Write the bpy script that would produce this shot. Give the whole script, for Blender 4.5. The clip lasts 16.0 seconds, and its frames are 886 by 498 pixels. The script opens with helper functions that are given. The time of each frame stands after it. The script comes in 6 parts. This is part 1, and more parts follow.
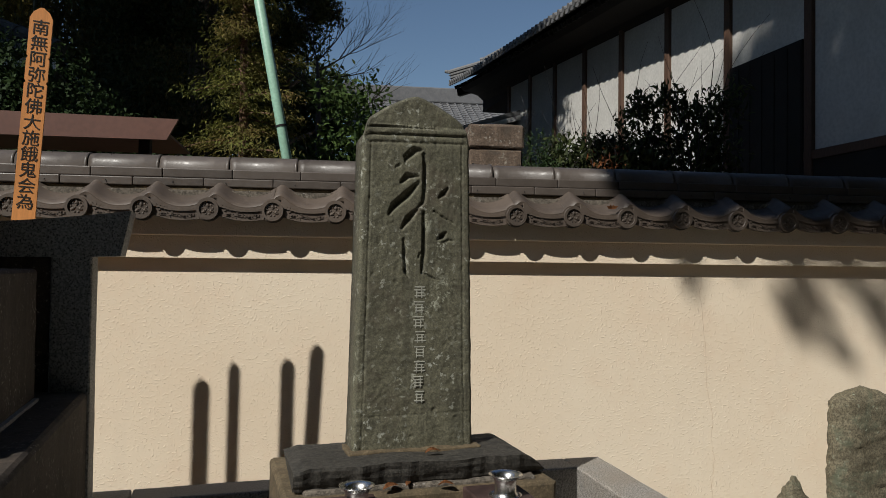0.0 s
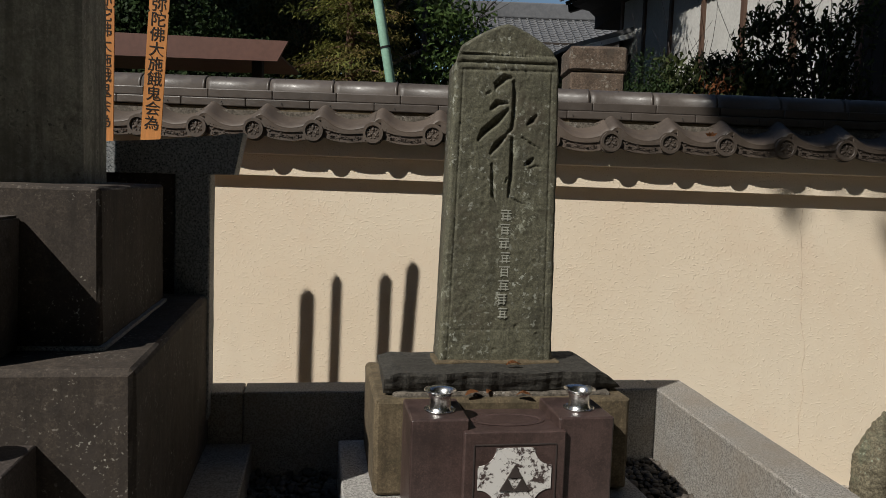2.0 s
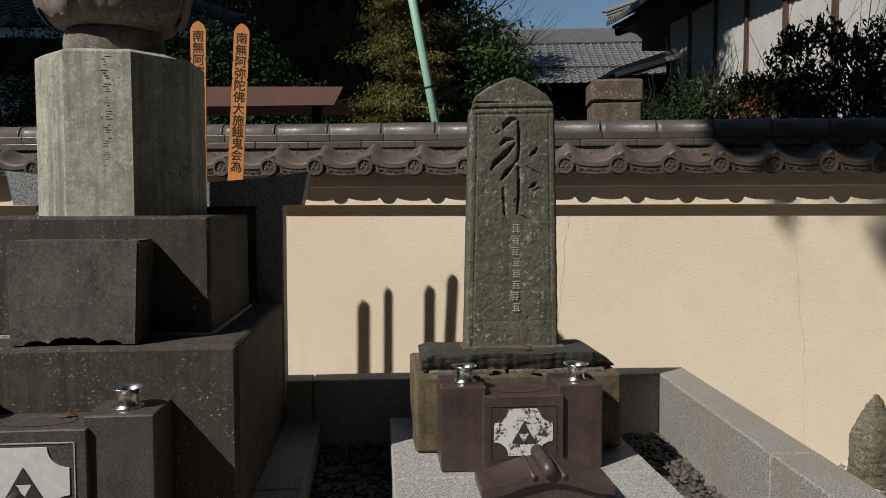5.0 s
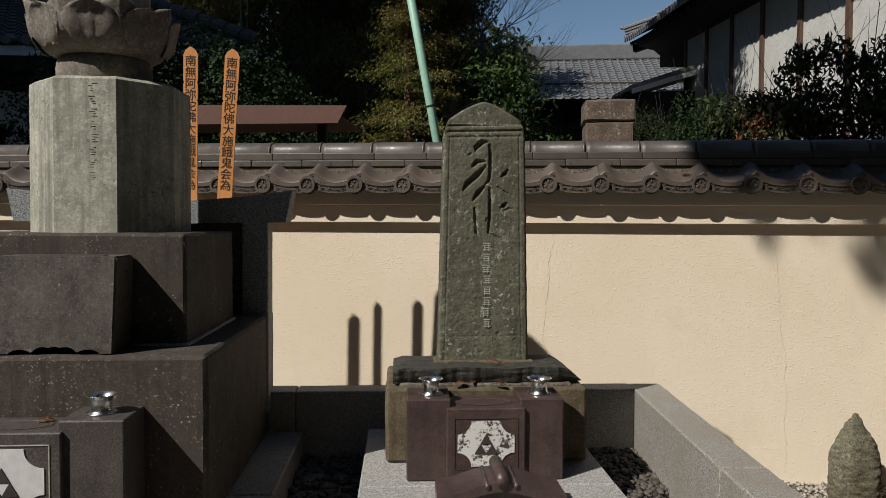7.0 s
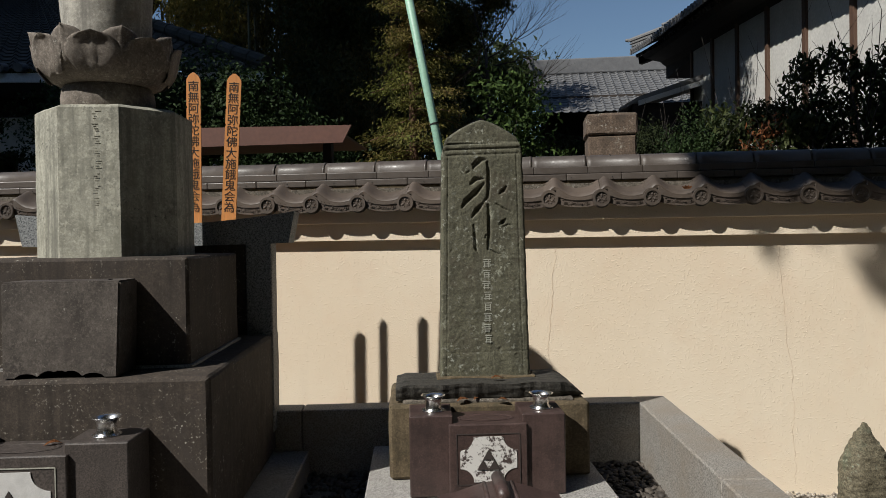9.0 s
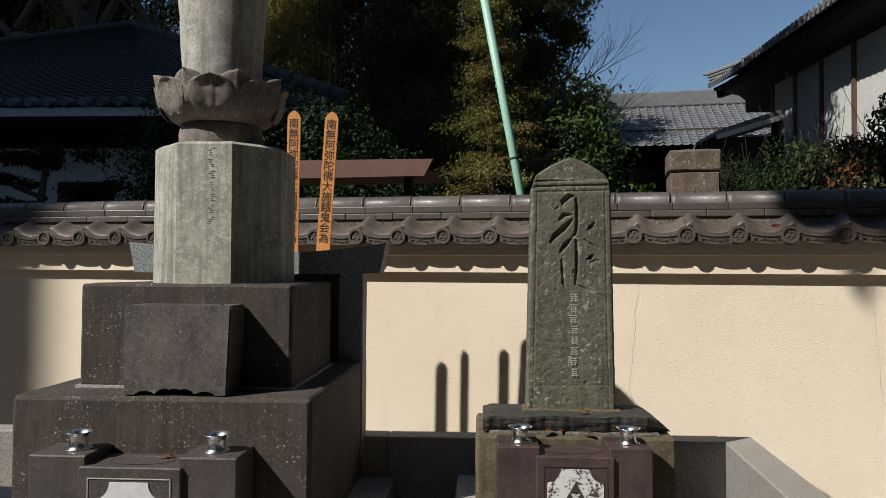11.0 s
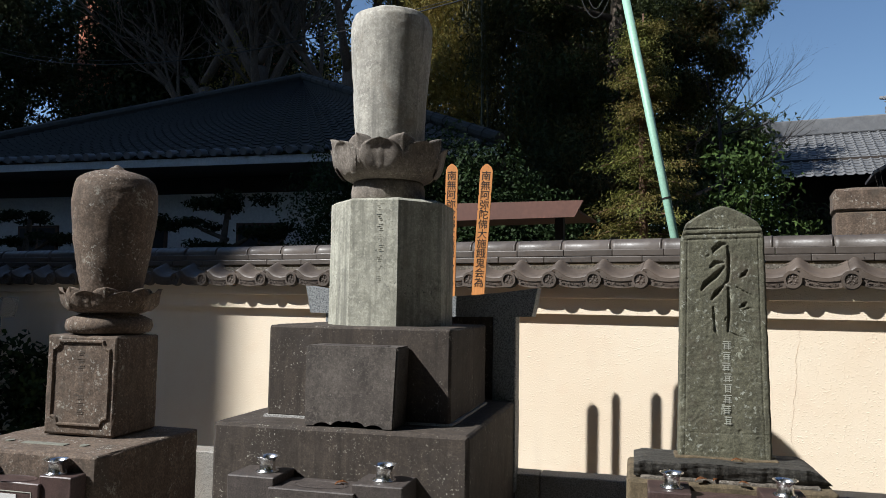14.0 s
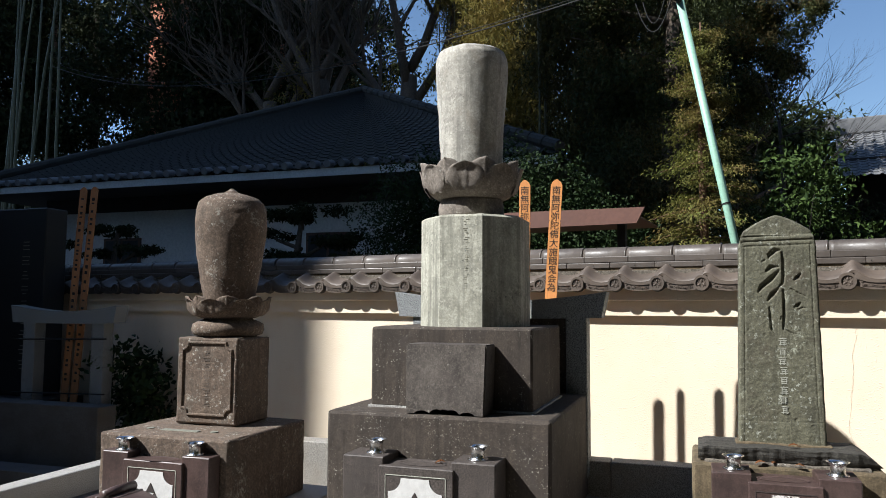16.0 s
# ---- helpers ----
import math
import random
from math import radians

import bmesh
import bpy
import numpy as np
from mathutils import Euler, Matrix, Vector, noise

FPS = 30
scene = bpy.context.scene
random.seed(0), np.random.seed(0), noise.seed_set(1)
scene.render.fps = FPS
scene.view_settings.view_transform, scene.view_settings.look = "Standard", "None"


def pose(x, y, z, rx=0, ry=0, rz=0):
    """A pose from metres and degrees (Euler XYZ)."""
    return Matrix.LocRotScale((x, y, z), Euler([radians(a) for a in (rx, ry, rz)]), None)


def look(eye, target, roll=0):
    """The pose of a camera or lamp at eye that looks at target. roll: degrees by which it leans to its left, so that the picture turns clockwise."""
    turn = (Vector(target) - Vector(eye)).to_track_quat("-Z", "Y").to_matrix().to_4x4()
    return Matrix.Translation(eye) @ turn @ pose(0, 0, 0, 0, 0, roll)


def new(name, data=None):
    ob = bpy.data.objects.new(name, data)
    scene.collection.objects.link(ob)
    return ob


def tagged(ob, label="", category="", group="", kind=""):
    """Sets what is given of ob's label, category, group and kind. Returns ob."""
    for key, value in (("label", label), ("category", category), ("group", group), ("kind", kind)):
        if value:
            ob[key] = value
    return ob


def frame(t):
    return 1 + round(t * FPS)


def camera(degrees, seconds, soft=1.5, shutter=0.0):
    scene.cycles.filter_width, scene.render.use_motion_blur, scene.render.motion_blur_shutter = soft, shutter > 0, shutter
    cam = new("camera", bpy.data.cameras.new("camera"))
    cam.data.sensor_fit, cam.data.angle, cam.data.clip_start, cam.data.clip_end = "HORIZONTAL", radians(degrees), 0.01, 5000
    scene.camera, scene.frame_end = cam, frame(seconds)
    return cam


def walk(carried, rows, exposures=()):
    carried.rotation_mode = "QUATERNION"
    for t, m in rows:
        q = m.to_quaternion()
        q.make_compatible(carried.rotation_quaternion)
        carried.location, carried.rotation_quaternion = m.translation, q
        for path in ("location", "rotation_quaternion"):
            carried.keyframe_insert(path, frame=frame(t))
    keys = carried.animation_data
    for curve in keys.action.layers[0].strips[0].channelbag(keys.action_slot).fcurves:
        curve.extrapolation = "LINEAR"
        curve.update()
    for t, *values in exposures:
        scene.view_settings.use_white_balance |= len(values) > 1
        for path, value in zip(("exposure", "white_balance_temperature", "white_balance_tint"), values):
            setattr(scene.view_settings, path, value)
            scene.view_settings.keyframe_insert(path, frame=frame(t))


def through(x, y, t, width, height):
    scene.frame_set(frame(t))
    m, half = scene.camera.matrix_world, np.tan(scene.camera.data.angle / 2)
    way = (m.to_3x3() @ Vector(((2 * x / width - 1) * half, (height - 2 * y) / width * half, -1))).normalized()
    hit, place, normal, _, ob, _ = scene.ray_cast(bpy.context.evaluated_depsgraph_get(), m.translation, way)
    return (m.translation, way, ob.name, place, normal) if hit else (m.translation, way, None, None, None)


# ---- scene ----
cam = camera(61.1, 16.0, soft=0.9)
PATH = [
    (0, (0.066, 0.037, 1.532), (0.346, 2.017, 1.576), 0.7),
    (0.5, (0.107, 0.022, 1.537), (0.249, 2.017, 1.556), 0.8),
    (1, (0.116, -0.01, 1.524), (0.135, 1.987, 1.426), 1.1),
    (1.5, (0.118, -0.047, 1.528), (0.077, 1.947, 1.376), 2.1),
    (2, (0.108, -0.082, 1.543), (0.117, 1.91, 1.37), 2.1),
    (2.5, (0.051, -0.182, 1.549), (0.115, 1.808, 1.358), 1.6),
    (3, (0.095, -0.279, 1.537), (0.161, 1.709, 1.327), 1.2),
    (3.5, (0.221, -0.353, 1.535), (0.273, 1.641, 1.384), 0.9),
    (4, (0.288, -0.447, 1.536), (0.243, 1.548, 1.402), 0.9),
    (4.5, (0.233, -0.58, 1.529), (0.112, 1.413, 1.407), 0.1),
    (7, (0.452, -0.763, 1.548), (0.239, 1.224, 1.479), 0.3),
    (7.5, (0.48, -0.767, 1.555), (0.266, 1.22, 1.483), -0.5),
    (8, (0.494, -0.766, 1.554), (0.26, 1.219, 1.496), -1.1),
    (8.5, (0.499, -0.77, 1.555), (0.267, 1.216, 1.507), -1.1),
    (9, (0.501, -0.787, 1.556), (0.257, 1.198, 1.528), -0.9),
    (9.5, (0.498, -0.801, 1.56), (0.224, 1.18, 1.564), -0.4),
    (10, (0.489, -0.815, 1.565), (0.0, 1.123, 1.617), -0.3),
    (12.5, (0.361, -0.997, 1.563), (0.06, 0.979, 1.618), 1.4),
    (13, (0.415, -1.001, 1.576), (0.026, 0.96, 1.645), 1.5),
    (13.5, (0.461, -1.019, 1.6), (-0.209, 0.863, 1.69), 1.4),
    (14, (0.479, -1.074, 1.609), (-0.322, 0.753, 1.752), 0.9),
    (14.5, (0.386, -1.258, 1.608), (-0.423, 0.562, 1.794), 0.4),
    (15, (0.374, -1.385, 1.618), (-0.473, 0.413, 1.835), 0.6),
    (15.5, (0.453, -1.445, 1.609), (-0.443, 0.329, 1.832), 0.6),
    (16, (0.551, -1.505, 1.602), (-0.384, 0.255, 1.756), 0.3),
]
walk(cam, [(t, look(eye, target, roll)) for t, eye, target, roll in PATH],
     exposures=[(0, -0.2, 6350, 10), (3.5, -0.28, 6400, 10), (4.5, -0.2, 6350, 10), (7, -0.1, 6350, 10), (9, -0.05, 6300, 10), (10, 0.07, 6250, 10), (12.5, 0.22, 6050, 10), (13.5, 0.36, 5950, 10), (14.5, 0.70, 5950, 10), (16, 0.86, 5950, 10)])

# ---- light ----
SUN = Vector((0.97, 1.0, -1.32)).normalized()          # the way the sunlight goes
world = bpy.data.worlds.new("sky")
scene.world = world
world.use_nodes = True
wn = world.node_tree.nodes
sky = wn.new("ShaderNodeTexSky")
sky.sky_type, sky.sun_disc = "NISHITA", False
sky.sun_elevation = math.asin(-SUN.z)
sky.sun_rotation = math.atan2(-SUN.x, -SUN.y)
sky.altitude, sky.air_density, sky.dust_density, sky.ozone_density = 30, 1.15, 0.15, 3.0
world.node_tree.links.new(sky.outputs[0], wn["Background"].inputs[0])
wn["Background"].inputs[1].default_value = 0.068
sun = new("sun", bpy.data.lights.new("sun", "SUN"))
sun.data.energy, sun.data.angle, sun.data.color = 5.0, radians(0.53), (1.0, 0.95, 0.86)
sun.rotation_euler = SUN.to_track_quat("-Z", "Y").to_euler()

# ---- helpers of this scene ----
YAW = 9.3                                               # the graves and halls stand turned to the wall
G = pose(0, 0, 0, 0, 0, YAW)


def thing(name, m, label, category, group="", kind=""):
    ob = new(name)
    ob.empty_display_size = 0.1
    ob.matrix_world = m
    return tagged(ob, label, category, group, kind)


def mesh_of(bm, name, mats, smooth=False):
    me = bpy.data.meshes.new(name)
    bm.normal_update()
    bm.to_mesh(me)
    bm.free()
    for m in (mats if isinstance(mats, (list, tuple)) else [mats]):
        me.materials.append(m)
    if smooth:
        me.polygons.foreach_set("use_smooth", [True] * len(me.polygons))
    return me


def part(name, bm, material, parent=None, label="", smooth=False, m=None):
    me = bm if isinstance(bm, bpy.types.Mesh) else mesh_of(bm, name, material, smooth)
    ob = new(name, me)
    if parent is not None:
        ob.parent = parent
    if m is not None:
        ob.matrix_local = m
    if label:
        ob["label"] = label
    return ob


def box(x0, x1, y0, y1, z0, z1, bevel=0.0, bm=None, segs=2):
    own = bmesh.new()
    bmesh.ops.create_cube(own, size=1.0)
    for v in own.verts:
        v.co = Vector((x0 if v.co.x < 0 else x1, y0 if v.co.y < 0 else y1, z0 if v.co.z < 0 else z1))
    if bevel:
        bmesh.ops.bevel(own, geom=own.edges[:], offset=bevel, segments=segs, profile=0.5, affect="EDGES")
    return merge(bm, own)


def merge(bm, own):
    if bm is None:
        return own
    tmp = bpy.data.meshes.new("tmp")
    own.to_mesh(tmp)
    own.free()
    bm.from_mesh(tmp)
    bpy.data.meshes.remove(tmp)
    return bm


def stone_box(x0, x1, y0, y1, z0, z1, bevel=0.008, cut=0.06, amp=0.0025, scale=9.0, seed=0):
    """A dressed stone block with slightly uneven faces and worn arrises."""
    bm = bmesh.new()
    n = [max(1, min(26, round((b - a) / cut))) for a, b in ((x0, x1), (y0, y1), (z0, z1))]
    def coords(a, b, k):
        inner = [a + (b - a) * i / k for i in range(1, k)]
        return [a, a + bevel] + [c for c in inner if a + bevel * 1.5 < c < b - bevel * 1.5] + [b - bevel, b]
    xs, ys, zs = coords(x0, x1, n[0]), coords(y0, y1, n[1]), coords(z0, z1, n[2])
    def sheet(us, vs, place):
        grid = [[bm.verts.new(place(u, v)) for v in vs] for u in us]
        for i in range(len(us) - 1):
            for j in range(len(vs) - 1):
                bm.faces.new((grid[i][j], grid[i + 1][j], grid[i + 1][j + 1], grid[i][j + 1]))
    sheet(xs, ys, lambda u, v: (u, v, z0))
    sheet(xs, ys, lambda u, v: (u, v, z1))
    sheet(xs, zs, lambda u, v: (u, y0, v))
    sheet(xs, zs, lambda u, v: (u, y1, v))
    sheet(ys, zs, lambda u, v: (x0, u, v))
    sheet(ys, zs, lambda u, v: (x1, u, v))
    bmesh.ops.remove_doubles(bm, verts=bm.verts[:], dist=1e-5)
    bmesh.ops.recalc_face_normals(bm, faces=bm.faces[:])
    lo, hi = (x0, y0, z0), (x1, y1, z1)
    for v in bm.verts:
        on = [(k, lo[k]) for k in range(3) if abs(v.co[k] - lo[k]) < 1e-5] + [(k, hi[k]) for k in range(3) if abs(v.co[k] - hi[k]) < 1e-5]
        if len(on) >= 2:
            d = noise.noise(v.co * 14 + Vector((seed, 3, 7)))
            pull = bevel * (0.38 + 0.35 * max(0, d))
            for k, at in on:
                v.co[k] += pull * (1 if at == lo[k] else -1)
    roughen(bm, amp, scale, seed)
    return bm


def roughen(bm, amp, scale, seed=0):
    bm.normal_update()
    off = Vector((seed * 3.7, seed * 1.3, seed * 2.1))
    for v in bm.verts:
        d = noise.fractal(v.co * scale + off, 0.6, 2.0, 4)
        v.co += v.normal * amp * d
    return bm


def lathe(profile, seg=32, bm=None, at=(0, 0, 0), wob=0.0):
    own = bmesh.new()
    rings = []
    for r, z in profile:
        ring = []
        for i in range(seg):
            a = 2 * math.pi * i / seg
            k = r * (1 + wob * noise.noise(Vector((math.cos(a) * 1.5, math.sin(a) * 1.5, z * 4))))
            ring.append(own.verts.new((at[0] + k * math.cos(a), at[1] + k * math.sin(a), at[2] + z)))
        rings.append(ring)
    for a, b in zip(rings, rings[1:]):
        for i in range(seg):
            own.faces.new((a[i], a[(i + 1) % seg], b[(i + 1) % seg], b[i]))
    own.faces.new(list(reversed(rings[0])))
    own.faces.new(rings[-1])
    return merge(bm, own)


def prism(points, y0, y1, bm=None, axis="y"):
    """An outline in x and z drawn out along y (or in y and z along x)."""
    own = bmesh.new()
    def put(p, d):
        return (p[0], d, p[1]) if axis == "y" else (d, p[0], p[1]) if axis == "x" else (p[0], p[1], d)
    a = [own.verts.new(put(p, y0)) for p in points]
    b = [own.verts.new(put(p, y1)) for p in points]
    n = len(points)
    own.faces.new(a)
    own.faces.new(list(reversed(b)))
    for i in range(n):
        own.faces.new((a[i], b[i], b[(i + 1) % n], a[(i + 1) % n]))
    bmesh.ops.recalc_face_normals(own, faces=own.faces[:])
    return merge(bm, own)


def tube(points, radii, seg=8, bm=None):
    own = bmesh.new()
    pts = [Vector(p) for p in points]
    rings = []
    for i, p in enumerate(pts):
        d = (pts[min(i + 1, len(pts) - 1)] - pts[max(i - 1, 0)]).normalized()
        side = d.cross(Vector((0.31, 0.9, 0.2))).normalized()
        up = side.cross(d)
        r = radii[i] if isinstance(radii, (list, tuple)) else radii
        rings.append([own.verts.new(p + side * (r * math.cos(2 * math.pi * k / seg)) + up * (r * math.sin(2 * math.pi * k / seg))) for k in range(seg)])
    for a, b in zip(rings, rings[1:]):
        for k in range(seg):
            own.faces.new((a[k], b[k], b[(k + 1) % seg], a[(k + 1) % seg]))
    own.faces.new(rings[0])
    own.faces.new(list(reversed(rings[-1])))
    return merge(bm, own)


# ---- materials ----
class Nodes:
    def __init__(self, name):
        self.mat = bpy.data.materials.new(name)
        self.mat.use_nodes = True
        self.t = self.mat.node_tree
        self.bsdf = self.t.nodes["Principled BSDF"]
        self.co = self.t.nodes.new("ShaderNodeTexCoord").outputs["Object"]
        self.bump_in = None

    def link(self, a, b):
        self.t.links.new(a, b)

    def map(self, scale, rot=(0, 0, 0), src=None):
        n = self.t.nodes.new("ShaderNodeMapping")
        n.inputs["Scale"].default_value = scale if isinstance(scale, tuple) else (scale,) * 3
        n.inputs["Rotation"].default_value = rot
        self.link(src or self.co, n.inputs["Vector"])
        return n.outputs[0]

    def noise(self, scale, detail=6, rough=0.6, vec=None, dist=0.0):
        n = self.t.nodes.new("ShaderNodeTexNoise")
        n.inputs["Scale"].default_value, n.inputs["Detail"].default_value = scale, detail
        n.inputs["Roughness"].default_value, n.inputs["Distortion"].default_value = rough, dist
        self.link(vec or self.co, n.inputs["Vector"])
        return n.outputs["Fac"]

    def voronoi(self, scale, feature="F1", vec=None, out="Distance"):
        n = self.t.nodes.new("ShaderNodeTexVoronoi")
        n.feature = feature
        n.inputs["Scale"].default_value = scale
        self.link(vec or self.co, n.inputs["Vector"])
        return n.outputs[out]

    def ramp(self, fac, *stops):
        n = self.t.nodes.new("ShaderNodeValToRGB")
        e = n.color_ramp.elements
        while len(e) < len(stops):
            e.new(0.5)
        for k, (p, c) in zip(e, stops):
            k.position = p
            k.color = (*c, 1) if isinstance(c, tuple) else (c, c, c, 1)
        self.link(fac, n.inputs[0])
        return n.outputs[0]

    def mix(self, fac, a, b, mode="MIX"):
        n = self.t.nodes.new("ShaderNodeMix")
        n.data_type, n.blend_type = "RGBA", mode
        for sock, v in ((n.inputs[0], fac), (n.inputs[6], a), (n.inputs[7], b)):
            if isinstance(v, (int, float)):
                sock.default_value = v if sock.type == "VALUE" else (v, v, v, 1)
            elif isinstance(v, tuple):
                sock.default_value = (*v, 1)
            else:
                self.link(v, sock)
        return n.outputs[2]

    def math(self, op, a, b=0.0):
        n = self.t.nodes.new("ShaderNodeMath")
        n.operation = op
        for sock, v in zip(n.inputs, (a, b)):
            if isinstance(v, (int, float)):
                sock.default_value = v
            else:
                self.link(v, sock)
        return n.outputs[0]

    def bump(self, height, strength=0.5, distance=0.004):
        n = self.t.nodes.new("ShaderNodeBump")
        n.inputs["Strength"].default_value, n.inputs["Distance"].default_value = strength, distance
        self.link(height, n.inputs["Height"])
        if self.bump_in:
            self.link(self.bump_in, n.inputs["Normal"])
        self.bump_in = n.outputs[0]
        return self

    def done(self, color, rough=0.8, metal=0.0, spec=None):
        for sock, v in (("Base Color", color), ("Roughness", rough), ("Metallic", metal)):
            if isinstance(v, tuple):
                self.bsdf.inputs[sock].default_value = (*v, 1)
            elif isinstance(v, (int, float)):
                self.bsdf.inputs[sock].default_value = v
            else:
                self.link(v, self.bsdf.inputs[sock])
        if spec is not None:
            self.bsdf.inputs["Specular IOR Level"].default_value = spec
        if self.bump_in:
            self.link(self.bump_in, self.bsdf.inputs["Normal"])
        return self.mat


def stone(name, dark, light, fleck=None, fleck_at=0.62, fleck_scale=60, stain=None, rough=0.85, bump=0.5, grain=160, streak=0.0, pepper=0.8, lichen=None):
    """Weathered stone: broad tone, grain, lichen flecks and stains of their own shape."""
    n = Nodes(name)
    broad = n.noise(3.2, 5, 0.6)
    fine = n.noise(grain, 3, 0.7)
    mid = n.noise(22, 6, 0.7)
    col = n.mix(n.ramp(broad, (0.3, 0.0), (0.7, 1.0)), dark, light)
    col = n.mix(n.ramp(mid, (0.35, 0.0), (0.68, 0.7)), col, tuple(min(1, c * 1.6) for c in light))
    col = n.mix(n.ramp(n.noise(11, 7, 0.75, dist=0.3), (0.50, 0.0), (0.64, 0.65)), col, tuple(c * 0.62 for c in dark))
    col = n.mix(n.ramp(fine, (0.40, pepper), (0.58, 0.0)), col, tuple(c * 0.5 for c in dark))
    col = n.mix(n.ramp(n.noise(grain * 0.55, 4, 0.7), (0.55, 0.0), (0.62, 0.55)), col, tuple(min(1, c * 1.55) for c in light))
    if streak:
        run = n.noise(1.0, 4, 0.6, n.map((26, 26, 1.6)))
        col = n.mix(n.math("MULTIPLY", n.ramp(run, (0.45, 0.0), (0.7, 1.0)), streak), col, tuple(c * 0.45 for c in dark))
    if stain:
        spot = n.noise(5.0, 8, 0.72, dist=0.6)
        col = n.mix(n.ramp(spot, (0.52, 0.0), (0.66, 0.8)), col, stain)
    if fleck:
        patch = n.ramp(n.noise(7, 4, 0.6), (0.45, 0.0), (0.65, 1.0))
        dots = n.ramp(n.noise(fleck_scale, 5, 0.65), (fleck_at, 0.0), (fleck_at + 0.04, 1.0))
        col = n.mix(n.math("MULTIPLY", patch, dots), col, fleck)
    if lichen:
        spread = n.ramp(n.noise(6.0, 5, 0.65), (0.57, 0.0), (0.64, 1.0))
        crust = n.ramp(n.noise(34, 7, 0.75, dist=0.5), (0.51, 0.0), (0.57, 0.85))
        col = n.mix(n.math("MULTIPLY", spread, crust), col, lichen)
    n.bump(n.noise(grain, 4, 0.7), bump * 0.6, 0.002).bump(mid, bump, 0.004)
    return n.done(col, rough)


def granite(name, pale, grey, black, rough=0.65, scale=150, stain=None):
    """Salt-and-pepper granite with a broad weather stain."""
    n = Nodes(name)
    a = n.noise(scale, 2, 0.5)
    b = n.noise(scale * 1.7, 2, 0.5)
    col = n.mix(n.ramp(a, (0.42, 0.0), (0.56, 1.0)), grey, pale)
    col = n.mix(n.ramp(b, (0.36, 1.0), (0.44, 0.0)), col, black)
    if stain:
        col = n.mix(n.ramp(n.noise(4.0, 7, 0.65), (0.42, 0.0), (0.68, 0.65)), col, stain)
    n.bump(a, 0.12, 0.001).bump(n.noise(9, 5, 0.6), 0.15, 0.004)
    return n.done(col, rough)


def plain(name, color, rough=0.6, metal=0.0, vary=0.25, scale=12.0, bump=0.15, stretch=None):
    n = Nodes(name)
    vec = n.map(stretch) if stretch else None
    a = n.noise(scale, 6, 0.65, vec)
    b = n.noise(scale * 9, 3, 0.6, vec)
    col = n.mix(n.ramp(a, (0.3, 0.0), (0.7, 1.0)), tuple(c * (1 - vary) for c in color), tuple(min(1, c * (1 + vary)) for c in color))
    col = n.mix(n.ramp(b, (0.35, 0.35), (0.6, 0.0)), col, tuple(c * 0.6 for c in color))
    if bump:
        n.bump(b, bump, 0.002).bump(a, bump, 0.003)
    return n.done(col, rough, metal)


def stucco():
    n = Nodes("cream_stucco")
    broad = n.noise(0.9, 5, 0.6)
    blot = n.noise(4.5, 6, 0.65)
    col = n.mix(n.ramp(broad, (0.3, 0.0), (0.7, 1.0)), (0.77, 0.645, 0.49), (0.82, 0.715, 0.565))
    col = n.mix(n.ramp(blot, (0.5, 0.0), (0.75, 0.35)), col, (0.74, 0.57, 0.42))
    run = n.noise(1.0, 5, 0.6, n.map((7, 7, 0.8)))
    col = n.mix(n.ramp(run, (0.55, 0.0), (0.8, 0.25)), col, (0.64, 0.55, 0.44))
    lumps = n.noise(190, 4, 0.6)
    blobs = n.ramp(n.noise(105, 2, 0.5), (0.56, 0.0), (0.70, 1.0))
    n.bump(lumps, 0.25, 0.0015).bump(blobs, 0.5, 0.0022)
    return n.done(col, 0.9, spec=0.2)


def tile_mat(name, a, b, rough=0.42, moss=None):
    n = Nodes(name)
    info = n.t.nodes.new("ShaderNodeObjectInfo").outputs["Random"]
    broad = n.noise(6, 5, 0.65)
    col = n.mix(n.ramp(broad, (0.3, 0.0), (0.7, 1.0)), a, b)
    col = n.mix(n.math("MULTIPLY", info, 0.55), col, tuple(c * 1.5 for c in b))
    col = n.mix(n.ramp(n.noise(60, 5, 0.7), (0.55, 0.0), (0.72, 0.5)), col, tuple(min(1, c * 1.7) for c in b))
    if moss:
        col = n.mix(n.ramp(n.noise(14, 6, 0.7), (0.55, 0.0), (0.68, 0.7)), col, moss)
    n.bump(n.noise(90, 4, 0.7), 0.3, 0.002)
    return n.done(col, n.ramp(n.noise(30, 5, 0.6), (0.3, rough - 0.08), (0.7, rough + 0.2)))


def leaf_mat(name, dark, light, through=0.25, rough=0.5, dry=None):
    n = Nodes(name)
    isl = n.t.nodes.new("ShaderNodeNewGeometry").outputs["Random Per Island"]
    col = n.mix(isl, dark, light)
    if dry:
        col = n.mix(n.ramp(n.noise(0.9, 4, 0.6), (0.45, 0.0), (0.62, 0.9)), col, dry)
    n.bsdf.inputs["Subsurface Weight"].default_value = 0.0
    mat = n.done(col, rough + 0.15, spec=0.15)
    tr = n.t.nodes.new("ShaderNodeBsdfTranslucent")
    n.link(n.mix(0.5, col, light), tr.inputs[0])
    mx = n.t.nodes.new("ShaderNodeMixShader")
    mx.inputs[0].default_value = through
    n.link(n.bsdf.outputs[0], mx.inputs[1])
    n.link(tr.outputs[0], mx.inputs[2])
    n.link(mx.outputs[0], n.t.nodes["Material Output"].inputs[0])
    return mat


